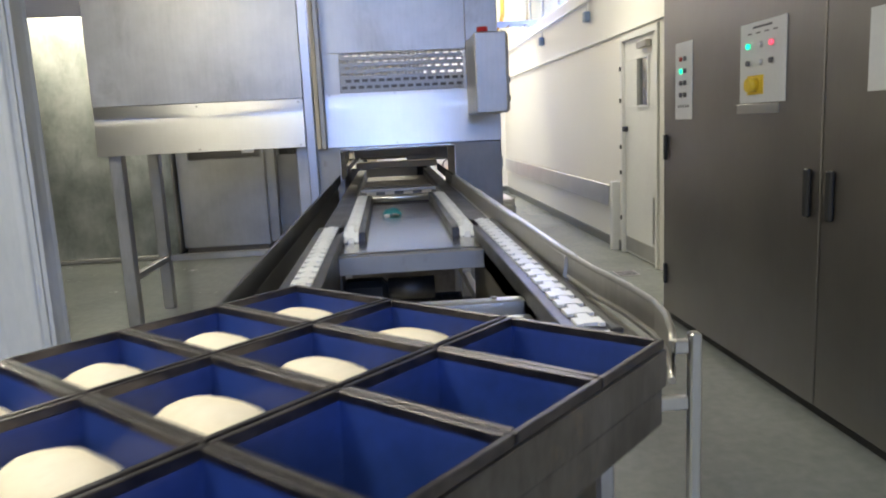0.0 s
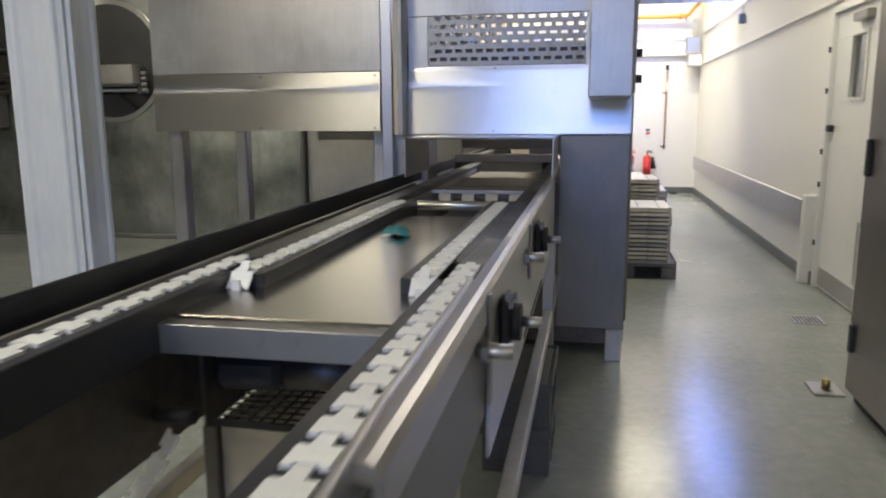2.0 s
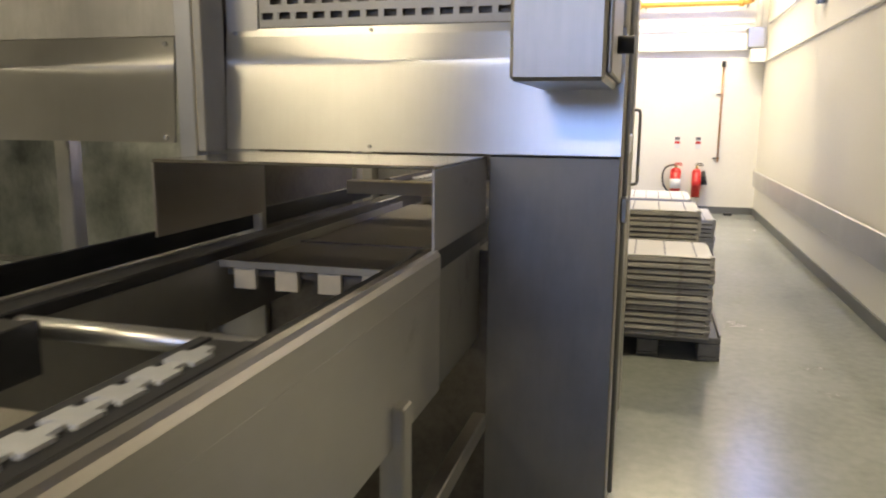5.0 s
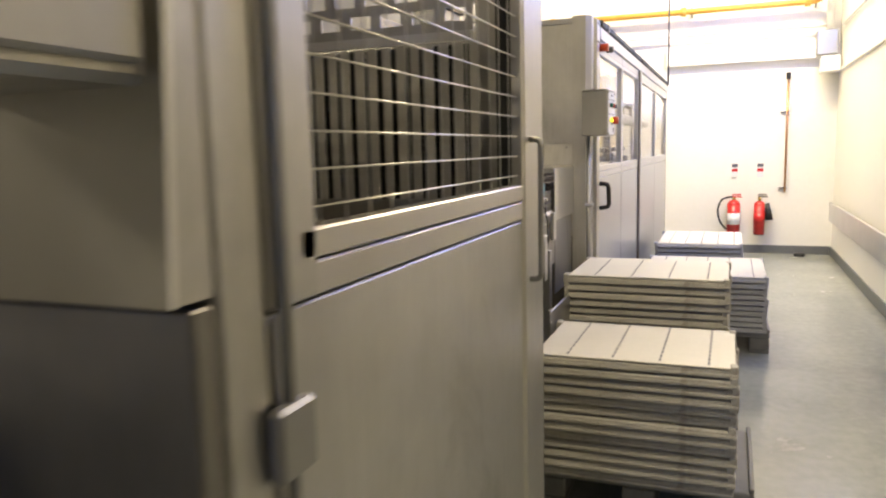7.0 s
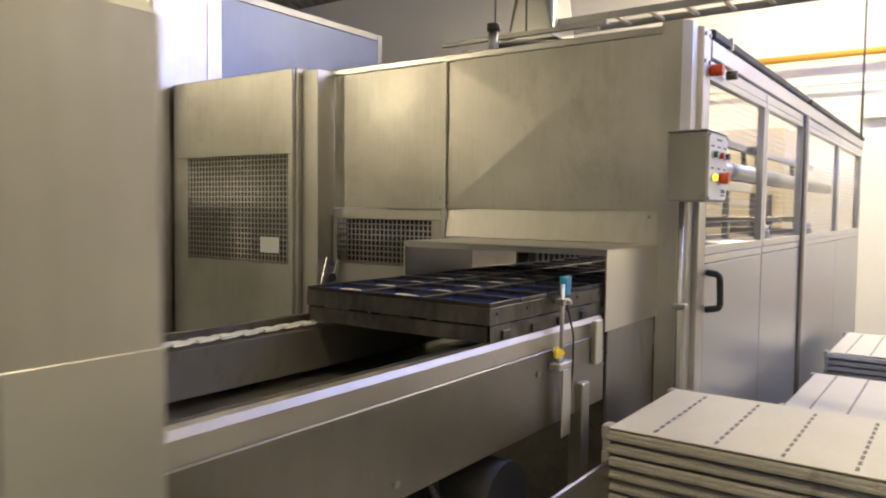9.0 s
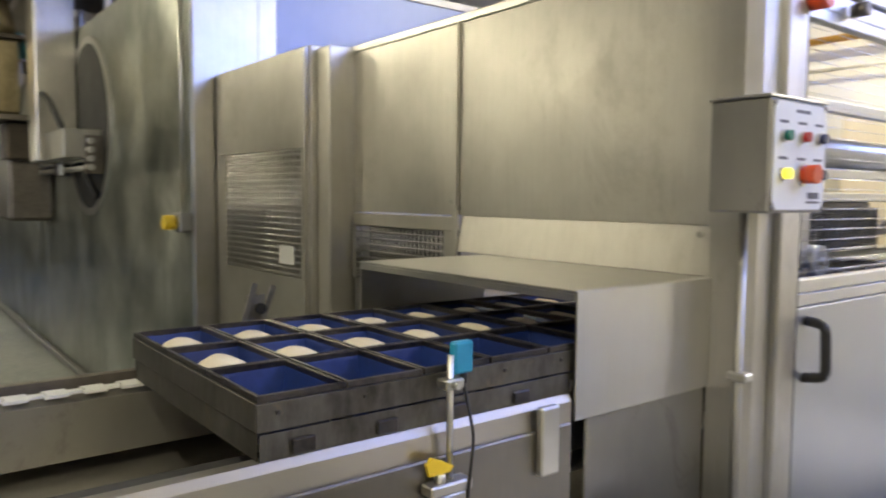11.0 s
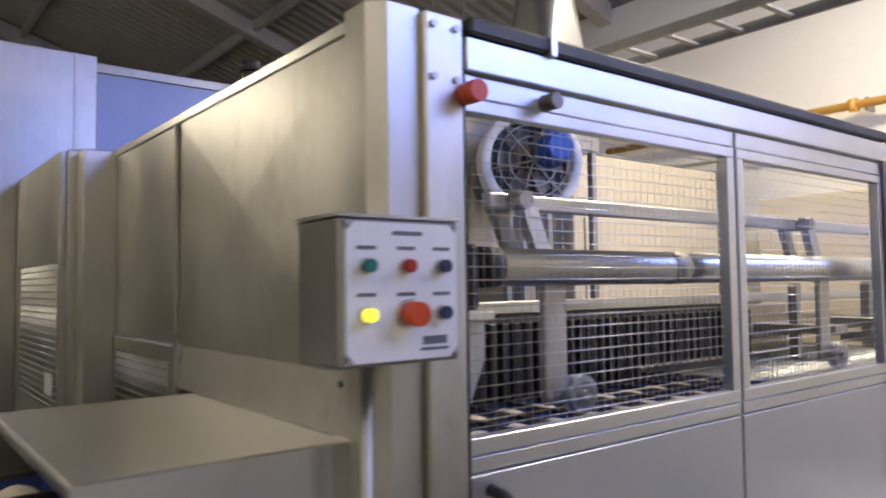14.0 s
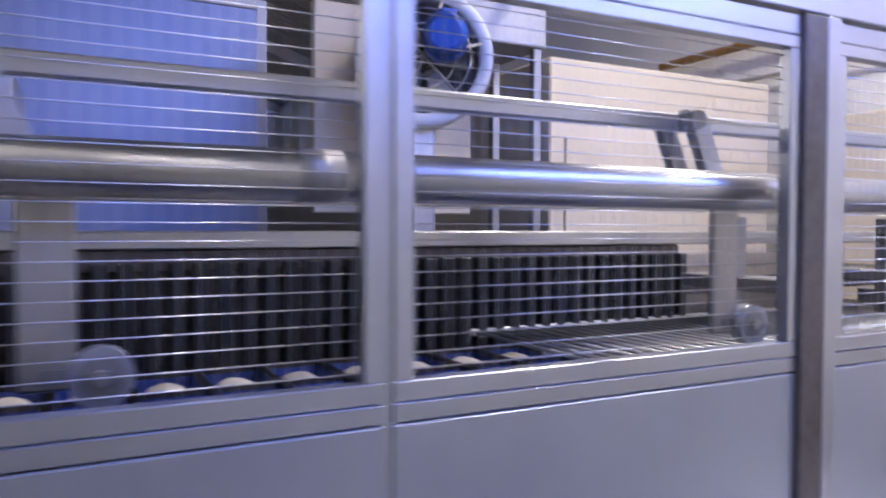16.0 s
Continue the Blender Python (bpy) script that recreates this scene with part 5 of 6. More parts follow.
    # linked arms and tie bar
    part("tie_bar", bx(0.17, 0.20, 9.53, 13.2, 1.725, 1.765, 0.004), BLUE_FILM, t)
    for y in (9.61, 11.10, 12.6):
        part("rocker_arm", prism(((y - 0.02, 1.77), (y + 0.035, 1.77), (y + 0.11, 1.60), (y + 0.055, 1.60)), "x", 0.205, 0.235), BLUE_FILM, t)
        part("rocker_boss", cyl((0.15, y + 0.0, 1.745), (0.25, y + 0.0, 1.745), 0.024, 12), STEEL_DULL, t)
        part("rocker_arm", prism(((y - 0.055, 1.77), (y - 0.005, 1.77), (y + 0.075, 1.60), (y + 0.025, 1.60)), "x", 0.135, 0.160), STEEL_DULL, t)
        part("rocker_pin", cyl((0.235, y + 0.003, 1.75), (0.245, y + 0.003, 1.75), 0.014, 12), STEEL_BRIGHT, t)
        part("hanger", bx(0.215, 0.235, y + 0.07, y + 0.155, 1.225, 1.56, 0.004), STEEL, t)
        wh = part("hanger_wheel", cyl((0.222, y + 0.19, 1.245), (0.258, y + 0.19, 1.245), 0.050, 24), GREY_PANEL, t, "grey pressing wheel")
        part("wheel_groove", cyl((0.2581, y + 0.19, 1.245), (0.2595, y + 0.19, 1.245), 0.036, 24), STEEL_DULL, wh)
        part("wheel_hub", cyl((0.2596, y + 0.19, 1.245), (0.268, y + 0.19, 1.245), 0.013, 12), STEEL_BRIGHT, wh)
        part("wheel_arm", bx(0.236, 0.2375, y + 0.10, y + 0.20, 1.235, 1.26), STEEL_DULL, wh)
    part("long_rail", bx(-0.36, -0.33, 9.3, 13.4, 1.545, 1.62, 0.004), STEEL_BRIGHT, t)
    part("long_rail", bx(-0.36, -0.33, 9.3, 13.4, 1.43, 1.475, 0.004), STEEL_BRIGHT, t)
    part("long_rail", bx(-0.37, -0.35, 9.3, 11.64, 1.375, 1.43, 0.004), STEEL_DARK, t)
    for i, y in enumerate(np.arange(9.3, 11.60, 0.056)):
        part("flight", bx(-0.34, -0.30, y, y + 0.034, 1.08, 1.40, 0.004), BED, t, "" if i else "dark upright flight")
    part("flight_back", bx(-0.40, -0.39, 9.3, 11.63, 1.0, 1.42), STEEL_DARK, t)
    part("cross_frame", bx(-0.3, 0.2, 12.55, 12.6, 1.2, 1.25), STEEL_DULL, t)
    for y in (11.55, 12.3, 12.9):
        part("carriage", bx(-0.25, 0.12, y, y + 0.12, 1.30, 1.34, 0.004), STEEL_DULL, t)
        part("carriage_leg", bx(-0.10, -0.06, y + 0.04, y + 0.08, 1.0, 1.52), STEEL_DULL, t)
    rack = part("wire_rack", bx(0.40, 0.412, 10.78, 12.52, 1.172, 1.192, 0.002), STEEL_BRIGHT, t, "bright wire rack")
    part("rack_edge", bx(-0.312, -0.30, 10.78, 12.52, 1.172, 1.192, 0.002), STEEL_BRIGHT, rack)
    for y in np.arange(10.8, 12.5, 0.045):
        part("wire", cyl((-0.3, y, 1.185), (0.40, y, 1.185), 0.005, 5), STEEL_BRIGHT, rack)
    for x in np.arange(-0.28, 0.38, 0.16):
        part("wire", cyl((x, 10.8, 1.176), (x, 12.5, 1.176), 0.006, 5), STEEL_BRIGHT, rack)
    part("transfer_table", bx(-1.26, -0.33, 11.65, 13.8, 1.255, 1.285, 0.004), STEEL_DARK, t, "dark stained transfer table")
    part("table_rail", bx(-0.345, -0.325, 11.65, 13.8, 1.286, 1.315, 0.002), STEEL_DULL, t)
    part("bracket_sheet", bx(-1.0, -0.5, 9.5, 9.52, 1.45, 1.95), STEEL_BRIGHT, t)
    # fan on its frame
    c0 = Vector((-1.14, 11.04, 2.17))
    ax = Vector((0.18, -0.09, 0.0)).normalized()
    side, up = Vector((-ax.y, ax.x, 0)), Vector((0, 0, 1))

    def ring_at(bm, r, d, seg=40):
        return [bm.verts.new(c0 + ax * d + (side * math.cos(k * 2 * math.pi / seg) + up * math.sin(k * 2 * math.pi / seg)) * r) for k in range(seg)]
    fb = bmesh.new()
    loops = [ring_at(fb, r, d) for r, d in ((0.222, -0.10), (0.226, -0.010), (0.232, 0.0), (0.274, 0.0), (0.28, -0.010), (0.28, -0.10))]
    for a, b in zip(loops, loops[1:] + loops[:1]):
        for k in range(40):
            fb.faces.new((a[k], a[(k + 1) % 40], b[(k + 1) % 40], b[k])).smooth = True
    bmesh.ops.recalc_face_normals(fb, faces=fb.faces)
    fan = part("fan_housing", fb, WHITE, t, "round white fan ring")
    part("fan_drum", cyl(c0 - ax * 0.50, c0 - ax * 0.106, 0.232, 28), STEEL_DULL, fan, "dull steel fan drum")
    part("fan_cone", cyl(c0 - ax * 0.62, c0 - ax * 0.501, 0.17, 24, r2=0.23), STEEL_DULL, fan)
    part("fan_mouth", cyl(c0 - ax * 0.105, c0 - ax * 0.101, 0.224, 28), RUBBER, fan, "dark fan mouth")
    for k in range(6):
        a = k * math.pi / 3
        q = side * math.cos(a) + up * math.sin(a)
        w_ = ax * 0.035 + q.cross(ax) * 0.05
        bl = bmesh.new()
        vs = [bl.verts.new(c0 - ax * 0.055 + q * r + w_ * sgn * f) for r, sgn, f in ((0.05, -1, 0.6), (0.175, -1, 1.0), (0.175, 1, 1.0), (0.05, 1, 0.6))]
        bl.faces.new(vs)
        bmesh.ops.solidify(bl, geom=bl.faces[:], thickness=0.004)
        part("fan_blade", bl, STEEL_DULL, fan)
    for r in (0.13, 0.19):
        gb = bmesh.new()
        pts = [c0 + ax * 0.012 + (side * math.cos(k * math.pi / 14) + up * math.sin(k * math.pi / 14)) * r for k in range(29)]
        pipe(pts, 0.003, 5, gb)
        part("guard_ring", gb, STEEL_BRIGHT, fan)
    for k in range(3):
        a = k * math.pi / 3 + 0.2
        q = side * math.cos(a) + up * math.sin(a)
        part("guard_stay", cyl(c0 + ax * 0.014 - q * 0.236, c0 + ax * 0.014 + q * 0.236, 0.006, 6), STEEL_DULL, fan)
    mc = c0 + up * 0.050 + side * 0.085
    part("fan_motor", cyl(mc + ax * 0.02, mc + ax * 0.15, 0.088, 20), BLUE_MOTOR, fan, "blue fan motor")
    part("motor_cap", cyl(mc + ax * 0.15, mc + ax * 0.18, 0.088, 20, r2=0.06), BLUE_MOTOR, fan)
    part("terminal_box", bx(mc.x + 0.03, mc.x + 0.11, mc.y - 0.07, mc.y - 0.0, mc.z + 0.08, mc.z + 0.11, 0.004), BLUE_MOTOR, fan)
    part("fan_plate", bx(-1.72, -1.66, 10.75, 11.55, 1.55, 2.5, 0.006), CREAM, t)
    part("fan_stand", bx(-1.30, -1.22, 11.04, 11.12, 1.0, 1.90), STEEL, t)


machine_two()


def push_button(parent, x, y, z, r, material, proud=0.012, name="push_button", label=""):
    part("bezel", cyl((x, y, z), (x + 0.006, y, z), r * 1.25, 16), STEEL_BRIGHT, parent)
    part(name, cyl((x + 0.006, y, z), (x + 0.006 + proud, y, z), r, 16), material, parent, label)


def control_box():
    t = thing("control_box", 0.5, 9.0, 1.41, "grey steel control box with a white button plate", "control box")
    x = 0.566
    part("case", bx(0.43, x, 8.888, 9.126, 1.408, 1.645, 0.005), STEEL_DULL, t)
    part("lip", bx(0.425, x + 0.002, 8.884, 9.130, 1.6455, 1.651, 0.002), STEEL_BRIGHT, t)
    c = 0.016
    o = [(8.898 + c, 1.415), (9.118 - c, 1.415), (9.118, 1.415 + c), (9.118, 1.638 - c), (9.118 - c, 1.638), (8.898 + c, 1.638), (8.898, 1.638 - c), (8.898, 1.415 + c)]
    part("face_plate", prism(o, "x", x + 0.0005, x + 0.004), PLATE_WHITE, t, "white engraved button plate")
    f = x + 0.004
    bolts(t, [(x, y, z) for y in (8.900, 9.116) for z in (1.418, 1.635)], "x", 0.005)
    for y, m1, m2 in ((8.935, BTN_GREEN, LIT_YELLOW), (9.012, BTN_RED, None), (9.085, BTN_BLUE, BTN_BLUE)):
        push_button(t, f, y, 1.568, 0.011, m1)
        if m2:
            push_button(t, f, y, 1.490, 0.011, m2)
    push_button(t, f, 9.016, 1.490, 0.020, BTN_STOP, 0.030, "stop_button", "orange-red mushroom stop button")
    for y in (8.935, 9.012, 9.085):
        for z in (1.597, 1.522):
            part("caption_bar", bx(f, f + 0.0006, y - 0.018, y + 0.018, z - 0.003, z + 0.003), INK, t)
    part("caption_bar", bx(f, f + 0.0006, 8.985, 9.045, 1.618, 1.625), INK, t)
    part("maker_mark", bx(f, f + 0.0006, 9.045, 9.095, 1.438, 1.452), INK, t, "dark maker mark")
    part("caption_bar", bx(f, f + 0.0006, 9.04, 9.098, 1.428, 1.433), INK, t)


control_box()


# ---------------------------------------------------------------- oven line
def oven_end_cabinet():
    t = thing("extract_cabinet", -1.9, 8.95, 0, "stainless cabinet with a wire grille door", "cabinet")
    part("body", bx(-2.40, -1.42, 8.90, 9.6, 0.08, 2.058, 0.006), STEEL, t)
    f = bx(-2.398, -1.43, 8.878, 8.898, 1.635, 2.05, 0.003)
    bx(-2.398, -2.27, 8.878, 8.898, 1.085, 1.635, bm=f)
    bx(-1.46, -1.43, 8.878, 8.898, 1.085, 1.635, bm=f)
    bx(-2.398, -1.43, 8.878, 8.898, 0.10, 1.085, bm=f)
    part("door", f, STEEL, t)
    part("grille", mesh_grid("y", 8.882, -2.27, -1.46, 1.085, 1.635, 0.027, 0.027, 0.0032), STEEL_BRIGHT, t, "square steel grille")
    # dark sheet added as shade behind the grille wires
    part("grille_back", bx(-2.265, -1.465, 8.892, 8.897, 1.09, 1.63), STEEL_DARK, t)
    part("tag", bx(-1.66, -1.52, 8.872, 8.875, 1.14, 1.22), PLATE_WHITE, t, "pale paper tag")
    part("side_return", bx(-1.418, -1.31, 8.93, 9.06, 0.1, 2.045, 0.004), STEEL, t)
    part("plinth", bx(-2.38, -1.44, 8.92, 9.5, 0, 0.08), STEEL_DARK, t)


oven_end_cabinet()


def duct_run(x, y, s, m, group, box):
    """Boxed gas burner, square-to-round collar and a fat flue that leans back to the roof."""
    t = thing("flue", x, y, 2.1, "sooty bent flue on a stained burner box" if box is SOOT else "sooty bent flue on a brass-coloured burner box", "flue", group)
    part("base", bx(x - 0.22 * s, x + 0.22 * s, y - 0.20 * s, y + 0.20 * s, 2.10, 2.72, 0.02), box, t, "stained burner box")
    part("base_flange", bx(x - 0.25 * s, x + 0.25 * s, y - 0.23 * s, y + 0.23 * s, 2.721, 2.76, 0.004), SOOT, t)
    part("collar", cyl((x, y, 2.761), (x, y, 3.05), 0.23 * s, 20, r2=0.165 * s), box, t, "heat-stained collar")
    part("neck", cyl((x, y, 3.051), (x, y, 3.45), 0.165 * s, 20), box, t)
    for z in (3.06, 3.43):
        part("band", cyl((x, y, z), (x, y, z + 0.03), 0.178 * s, 20), STEEL_DULL, t)
    part("riser", pipe([(x, y, 3.44), (x, y, 3.75), (x - 0.05, y - 0.62, 4.60), (x - 0.1, y - 1.7, 6.4)], 0.205 * s, 18, None, 0.24), m, t)
    part("valve", cyl((x + 0.1, y - 0.30, 2.62), (x + 0.1, y - 0.205, 2.62), 0.075, 12), YELLOW, t, "yellow gas valve")


def oven():
    YF = 8.76
    x1 = -2.43
    for i, L in enumerate((3.9, 4.2, 4.2, 4.2, 4.2)):
        x0 = x1 - L
        t = thing("oven_section", (x0 + x1) / 2, 10, 0, "tall stainless tunnel oven section with smeared panels", "oven", "oven sections")
        top = 2.69 if i == 0 else 2.55
        part("front", bx(x0 + 0.005, x1 - 0.005, YF, YF + 0.06, 0.03, top, 0.004), OVEN, t)
        part("roof", bx(x0 + 0.005, x1 - 0.005, YF + 0.06, 10.68, top - 0.05, top, 0.004), STEEL_DULL, t)
        part("back", bx(x0 + 0.005, x1 - 0.005, 10.68, 10.73, 0.03, top), STEEL_DULL, t)
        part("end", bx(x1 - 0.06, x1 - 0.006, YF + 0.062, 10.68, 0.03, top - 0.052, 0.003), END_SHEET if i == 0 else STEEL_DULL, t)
        if i == 0:
            part("end_trim", bx(x1 - 0.004, x1 + 0.012, YF + 0.004, 9.23, 0.05, top + 0.03, 0.006), STEEL, t, "brushed end trim")
            part("end_trim", bx(x1 - 0.004, x1 + 0.016, 9.12, 9.135, 0.05, top + 0.032, 0.003), STEEL, t)
        part("kerb", bx(x0, x1, YF - 0.05, YF - 0.001, 0, 0.05, 0.01), STEEL_DULL, t)
        # burner port: black disc for the shade of a round recess, behind a bolted ring
        cx, cz, r = x1 - 2.15, 1.93, 0.60
        part("port", cyl((cx, YF - 0.012, cz), (cx, YF - 0.002, cz), r, 40), RUBBER, t, "round black disc for the shade in the burner opening")
        ring = bmesh.new()
        loops = [[ring.verts.new((cx + q * math.cos(k * math.pi / 20), y, cz + q * math.sin(k * math.pi / 20))) for k in range(40)]
                 for q, y in ((r, YF - 0.001), (r, YF - 0.018), (r + 0.05, YF - 0.018), (r + 0.05, YF - 0.001))]
        for a, b in zip(loops, loops[1:]):
            for k in range(40):
                ring.faces.new((a[k], a[(k + 1) % 40], b[(k + 1) % 40], b[k]))
        bmesh.ops.recalc_face_normals(ring, faces=ring.faces)
        part("port_ring", ring, STEEL_BRIGHT, t)
        part("burner_box", bx(cx - 0.62, cx - 0.30, YF - 0.30, YF - 0.02, 1.68, 3.30 if i == 0 else 2.6, 0.01), STEEL, t, "boxed burner duct")
        part("burner_shelf", bx(cx - 0.30, cx + 0.42, YF - 0.26, YF - 0.02, 1.68, 1.88, 0.006), STEEL_DULL, t)
        part("stay", pipe([(cx - 0.1, YF - 0.1, 1.75), (cx + 0.30, YF - 0.03, 1.42)], 0.02, 8), RUBBER, t)
        mx, mz = cx - 0.40, 2.96
        part("motor_shelf", bx(mx - 0.30, mx + 0.62, YF - 0.08, YF + 0.42, mz - 0.04, mz, 0.004), STEEL_DARK, t)
        for px_ in (mx - 0.28, mx + 0.56):
            for py_ in (YF + 0.08, YF + 0.36):
                part("shelf_post", bx(px_, px_ + 0.04, py_, py_ + 0.04, top, mz - 0.04), STEEL_DULL, t)
        for k, (m0, ly, r) in enumerate(((mx - 0.22, YF + 0.02, 0.135), (mx + 0.24, YF + 0.20, 0.12))):
            z = mz + 0.05 + r
            mt = part("blower_motor", cyl((m0, ly + 0.12, z), (m0 + 0.30, ly + 0.12, z), r, 18), TEAL, t, "teal blower motor")
            for q in range(7):
                part("cooling_fin", cyl((m0 + 0.03 + q * 0.038, ly + 0.12, z), (m0 + 0.042 + q * 0.038, ly + 0.12, z), r + 0.014, 18), TEAL, mt)
            part("fan_cowl", cyl((m0 - 0.07, ly + 0.12, z), (m0 - 0.001, ly + 0.12, z), r + 0.012, 18), TEAL, mt)
            part("terminal_box", bx(m0 + 0.08, m0 + 0.22, ly + 0.05, ly + 0.19, z + r + 0.005, z + r + 0.09, 0.01), TEAL, mt)
            part("motor_foot", bx(m0 + 0.02, m0 + 0.28, ly + 0.02, ly + 0.22, mz, mz + 0.06, 0.004), TEAL, mt)
            part("lead", pipe([(m0 + 0.15, ly + 0.05, z + r + 0.04), (m0 + 0.18, ly - 0.06, z), (m0 + 0.2, ly - 0.02, mz + 0.01)], 0.014, 6, None, 0.05), RUBBER, mt)
        duct_run(cx - 1.44, 8.30, 1.0, SOOT, "flues", SOOT if i else BURNER)
        part("flue_shelf", bx(cx - 1.70, cx - 1.18, 8.08, YF - 0.001, 2.05, 2.098, 0.004), STEEL_DARK, t)
        part("gas_train", bx(cx - 1.60, cx - 1.25, YF - 0.38, YF - 0.013, 1.72, 2.045, 0.02), SOOT, t)
        part("gas_pipe", pipe([(cx - 1.15, YF - 0.12, 2.2), (cx - 0.80, YF - 0.12, 2.2), (cx - 0.80, YF - 0.12, 3.1)], 0.03, 8, None, 0.06), SOOT, t)
        x1 = x0
    u = thing("conduit_drop", -2.62, 8.74, 1.3, "steel conduit ending in a yellow stop button", "stop button")
    part("conduit", cyl((-2.52, 8.742, 1.30), (-2.52, 8.742, 2.68), 0.012, 8), STEEL_BRIGHT, u)
    part("box", bx(-2.55, -2.42, 8.69, 8.755, 1.245, 1.345, 0.008), GREY_PANEL, u)
    part("button", cyl((-2.49, 8.69, 1.295), (-2.49, 8.63, 1.295), 0.038, 14), YELLOW, u, "yellow stop button")
    bolts(u, [(-2.52, 8.73, 1.55)], "-y", 0.02, STEEL_BRIGHT)


oven()


def step_ladder(x, y, yaw, s, group):
    t = thing("step_ladder", 0, 0, 0, "worn aluminium step ladder with a black top rail", "step ladder", group)
    for sy in (-0.24, 0.24):
        part("stile", pipe([(0.35, sy, 0.0), (0.0, sy * 0.85, 1.0), (-0.12, sy * 0.85, 1.45)], 0.024, 8), STEEL, t)
        part("rear_leg", pipe([(-0.45, sy, 0.0), (-0.02, sy * 0.85, 0.98)], 0.020, 8), STEEL, t)
    for k, z in enumerate((0.25, 0.5, 0.75)):
        part("tread", bx(0.35 - z * 0.35 - 0.06, 0.35 - z * 0.35 + 0.06, -0.22, 0.22, z - 0.015, z + 0.015, 0.004), STEEL_DULL, t)
    part("top_rail", pipe([(-0.12, -0.21, 1.45), (-0.12, 0.21, 1.45)], 0.022, 8), RUBBER, t)
    part("platform", bx(-0.12, 0.12, -0.21, 0.21, 0.97, 1.0, 0.006), STEEL_DULL, t)
    part("brace", bx(-0.30, -0.28, -0.22, 0.22, 0.4, 0.43), STEEL_DULL, t)
    t.matrix_world = pose(x, y, 0, 0, 0, yaw) @ Matrix.Diagonal((s, s, s, 1))


step_ladder(-6.78, 7.76, 39, 0.90, "ladders")
step_ladder(-13.5, 7.6, 0, 1.3, "ladders")


# ---------------------------------------------------------------- control cabinets by the aisle
def control_cabinets():
    t = thing("control_cabinet", 2.0, 4.0, 0, "tall brushed steel electrical cabinet with indicator plates", "cabinet")
    X = 1.78
    part("plinth", bx(X + 0.04, 2.30, 2.0, 4.98, 0, 0.10), RUBBER, t)
    part("carcass", bx(X + 0.022, 2.30, 1.9, 5.0, 0.10, 2.35, 0.004), CABINET, t)
    for y0, y1 in ((3.235, 4.995), (1.95, 3.225)):
        d = part("door", bx(X, X + 0.021, y0, y1, 0.06, 2.35, 0.004), CABINET, t)
    for y in (3.315, 3.150):
        b = bx(X - 0.022, X - 0.001, y - 0.022, y + 0.022, 0.885, 1.095, 0.008)
        part("handle", b, RUBBER, t, "black recessed swing handle")
    part("hinge", bx(X - 0.018, X - 0.001, 4.93, 4.96, 1.06, 1.22, 0.003), RUBBER, t)
    part("hinge", bx(X - 0.018, X - 0.001, 4.93, 4.96, 0.25, 0.38, 0.003), RUBBER, t)
    # indicator plates
    a = part("indicator_plate", bx(X - 0.004, X - 0.0005, 4.545, 4.795, 1.315, 1.768, 0.001), PLATE_WHITE, t, "white indicator plate")
    for i, z in enumerate((1.67, 1.60, 1.53, 1.46)):
        for k, y in enumerate((4.70, 4.64)):
            m = LIT_GREEN if (i, k) == (1, 0) else (BTN_RED if i == 0 and k == 0 else INK)
            part("indicator", cyl((X - 0.016, y, z), (X - 0.004, y, z), 0.014, 12), m, a)
    for y in np.linspace(4.60, 4.74, 5):
        part("caption_bar", bx(X - 0.0052, X - 0.004, y - 0.01, y + 0.01, 1.385, 1.40), INK, a)
    b = part("button_plate", bx(X - 0.004, X - 0.0005, 3.525, 3.955, 1.385, 1.765, 0.001), PLATE_WHITE, t, "white button plate with a yellow isolator")
    for z, ms in ((1.655, (LIT_GREEN, PLATE_WHITE, LIT_RED)), (1.575, (INK, PLATE_WHITE, INK))):
        for y, m in zip((3.86, 3.745, 3.64), ms):
            part("button_bezel", cyl((X - 0.008, y, z), (X - 0.004, y, z), 0.017, 14), STEEL_BRIGHT, b)
            part("push_button", cyl((X - 0.02, y, z), (X - 0.008, y, z), 0.013, 14), m, b)
    part("isolator_plate", bx(X - 0.008, X - 0.004, 3.72, 3.87, 1.425, 1.515), YELLOW, b, "yellow isolator plate")
    part("isolator_knob", cyl((X - 0.05, 3.79, 1.47), (X - 0.008, 3.79, 1.47), 0.033, 14), YELLOW, b, "yellow rotary isolator")
    for y in np.linspace(3.62, 3.86, 4):
        part("caption_bar", bx(X - 0.0052, X - 0.004, y - 0.02, y + 0.02, 1.71, 1.716), INK, b)
    part("caption_bar", bx(X - 0.0052, X - 0.004, 3.65, 3.83, 1.735, 1.745), INK, b)
    part("label_holder", bx(X - 0.006, X - 0.0005, 3.58, 3.98, 1.335, 1.38, 0.001), STEEL_BRIGHT, t)
    part("plate_three", bx(X - 0.004, X - 0.0005, 2.6, 2.95, 1.40, 1.70, 0.001), PLATE_WHITE, t)
    q = thing("floor_bracket", 1.75, 5.1, 0, "small scuffed steel floor bracket at the cabinet corner", "bracket")
    part("base", bx(1.66, 1.80, 5.02, 5.2, 0, 0.01, 0.003), STEEL_DULL, q)
    part("stub", cyl((1.73, 5.10, 0.01), (1.73, 5.10, 0.06), 0.02, 10), BRASS, q)


control_cabinets()


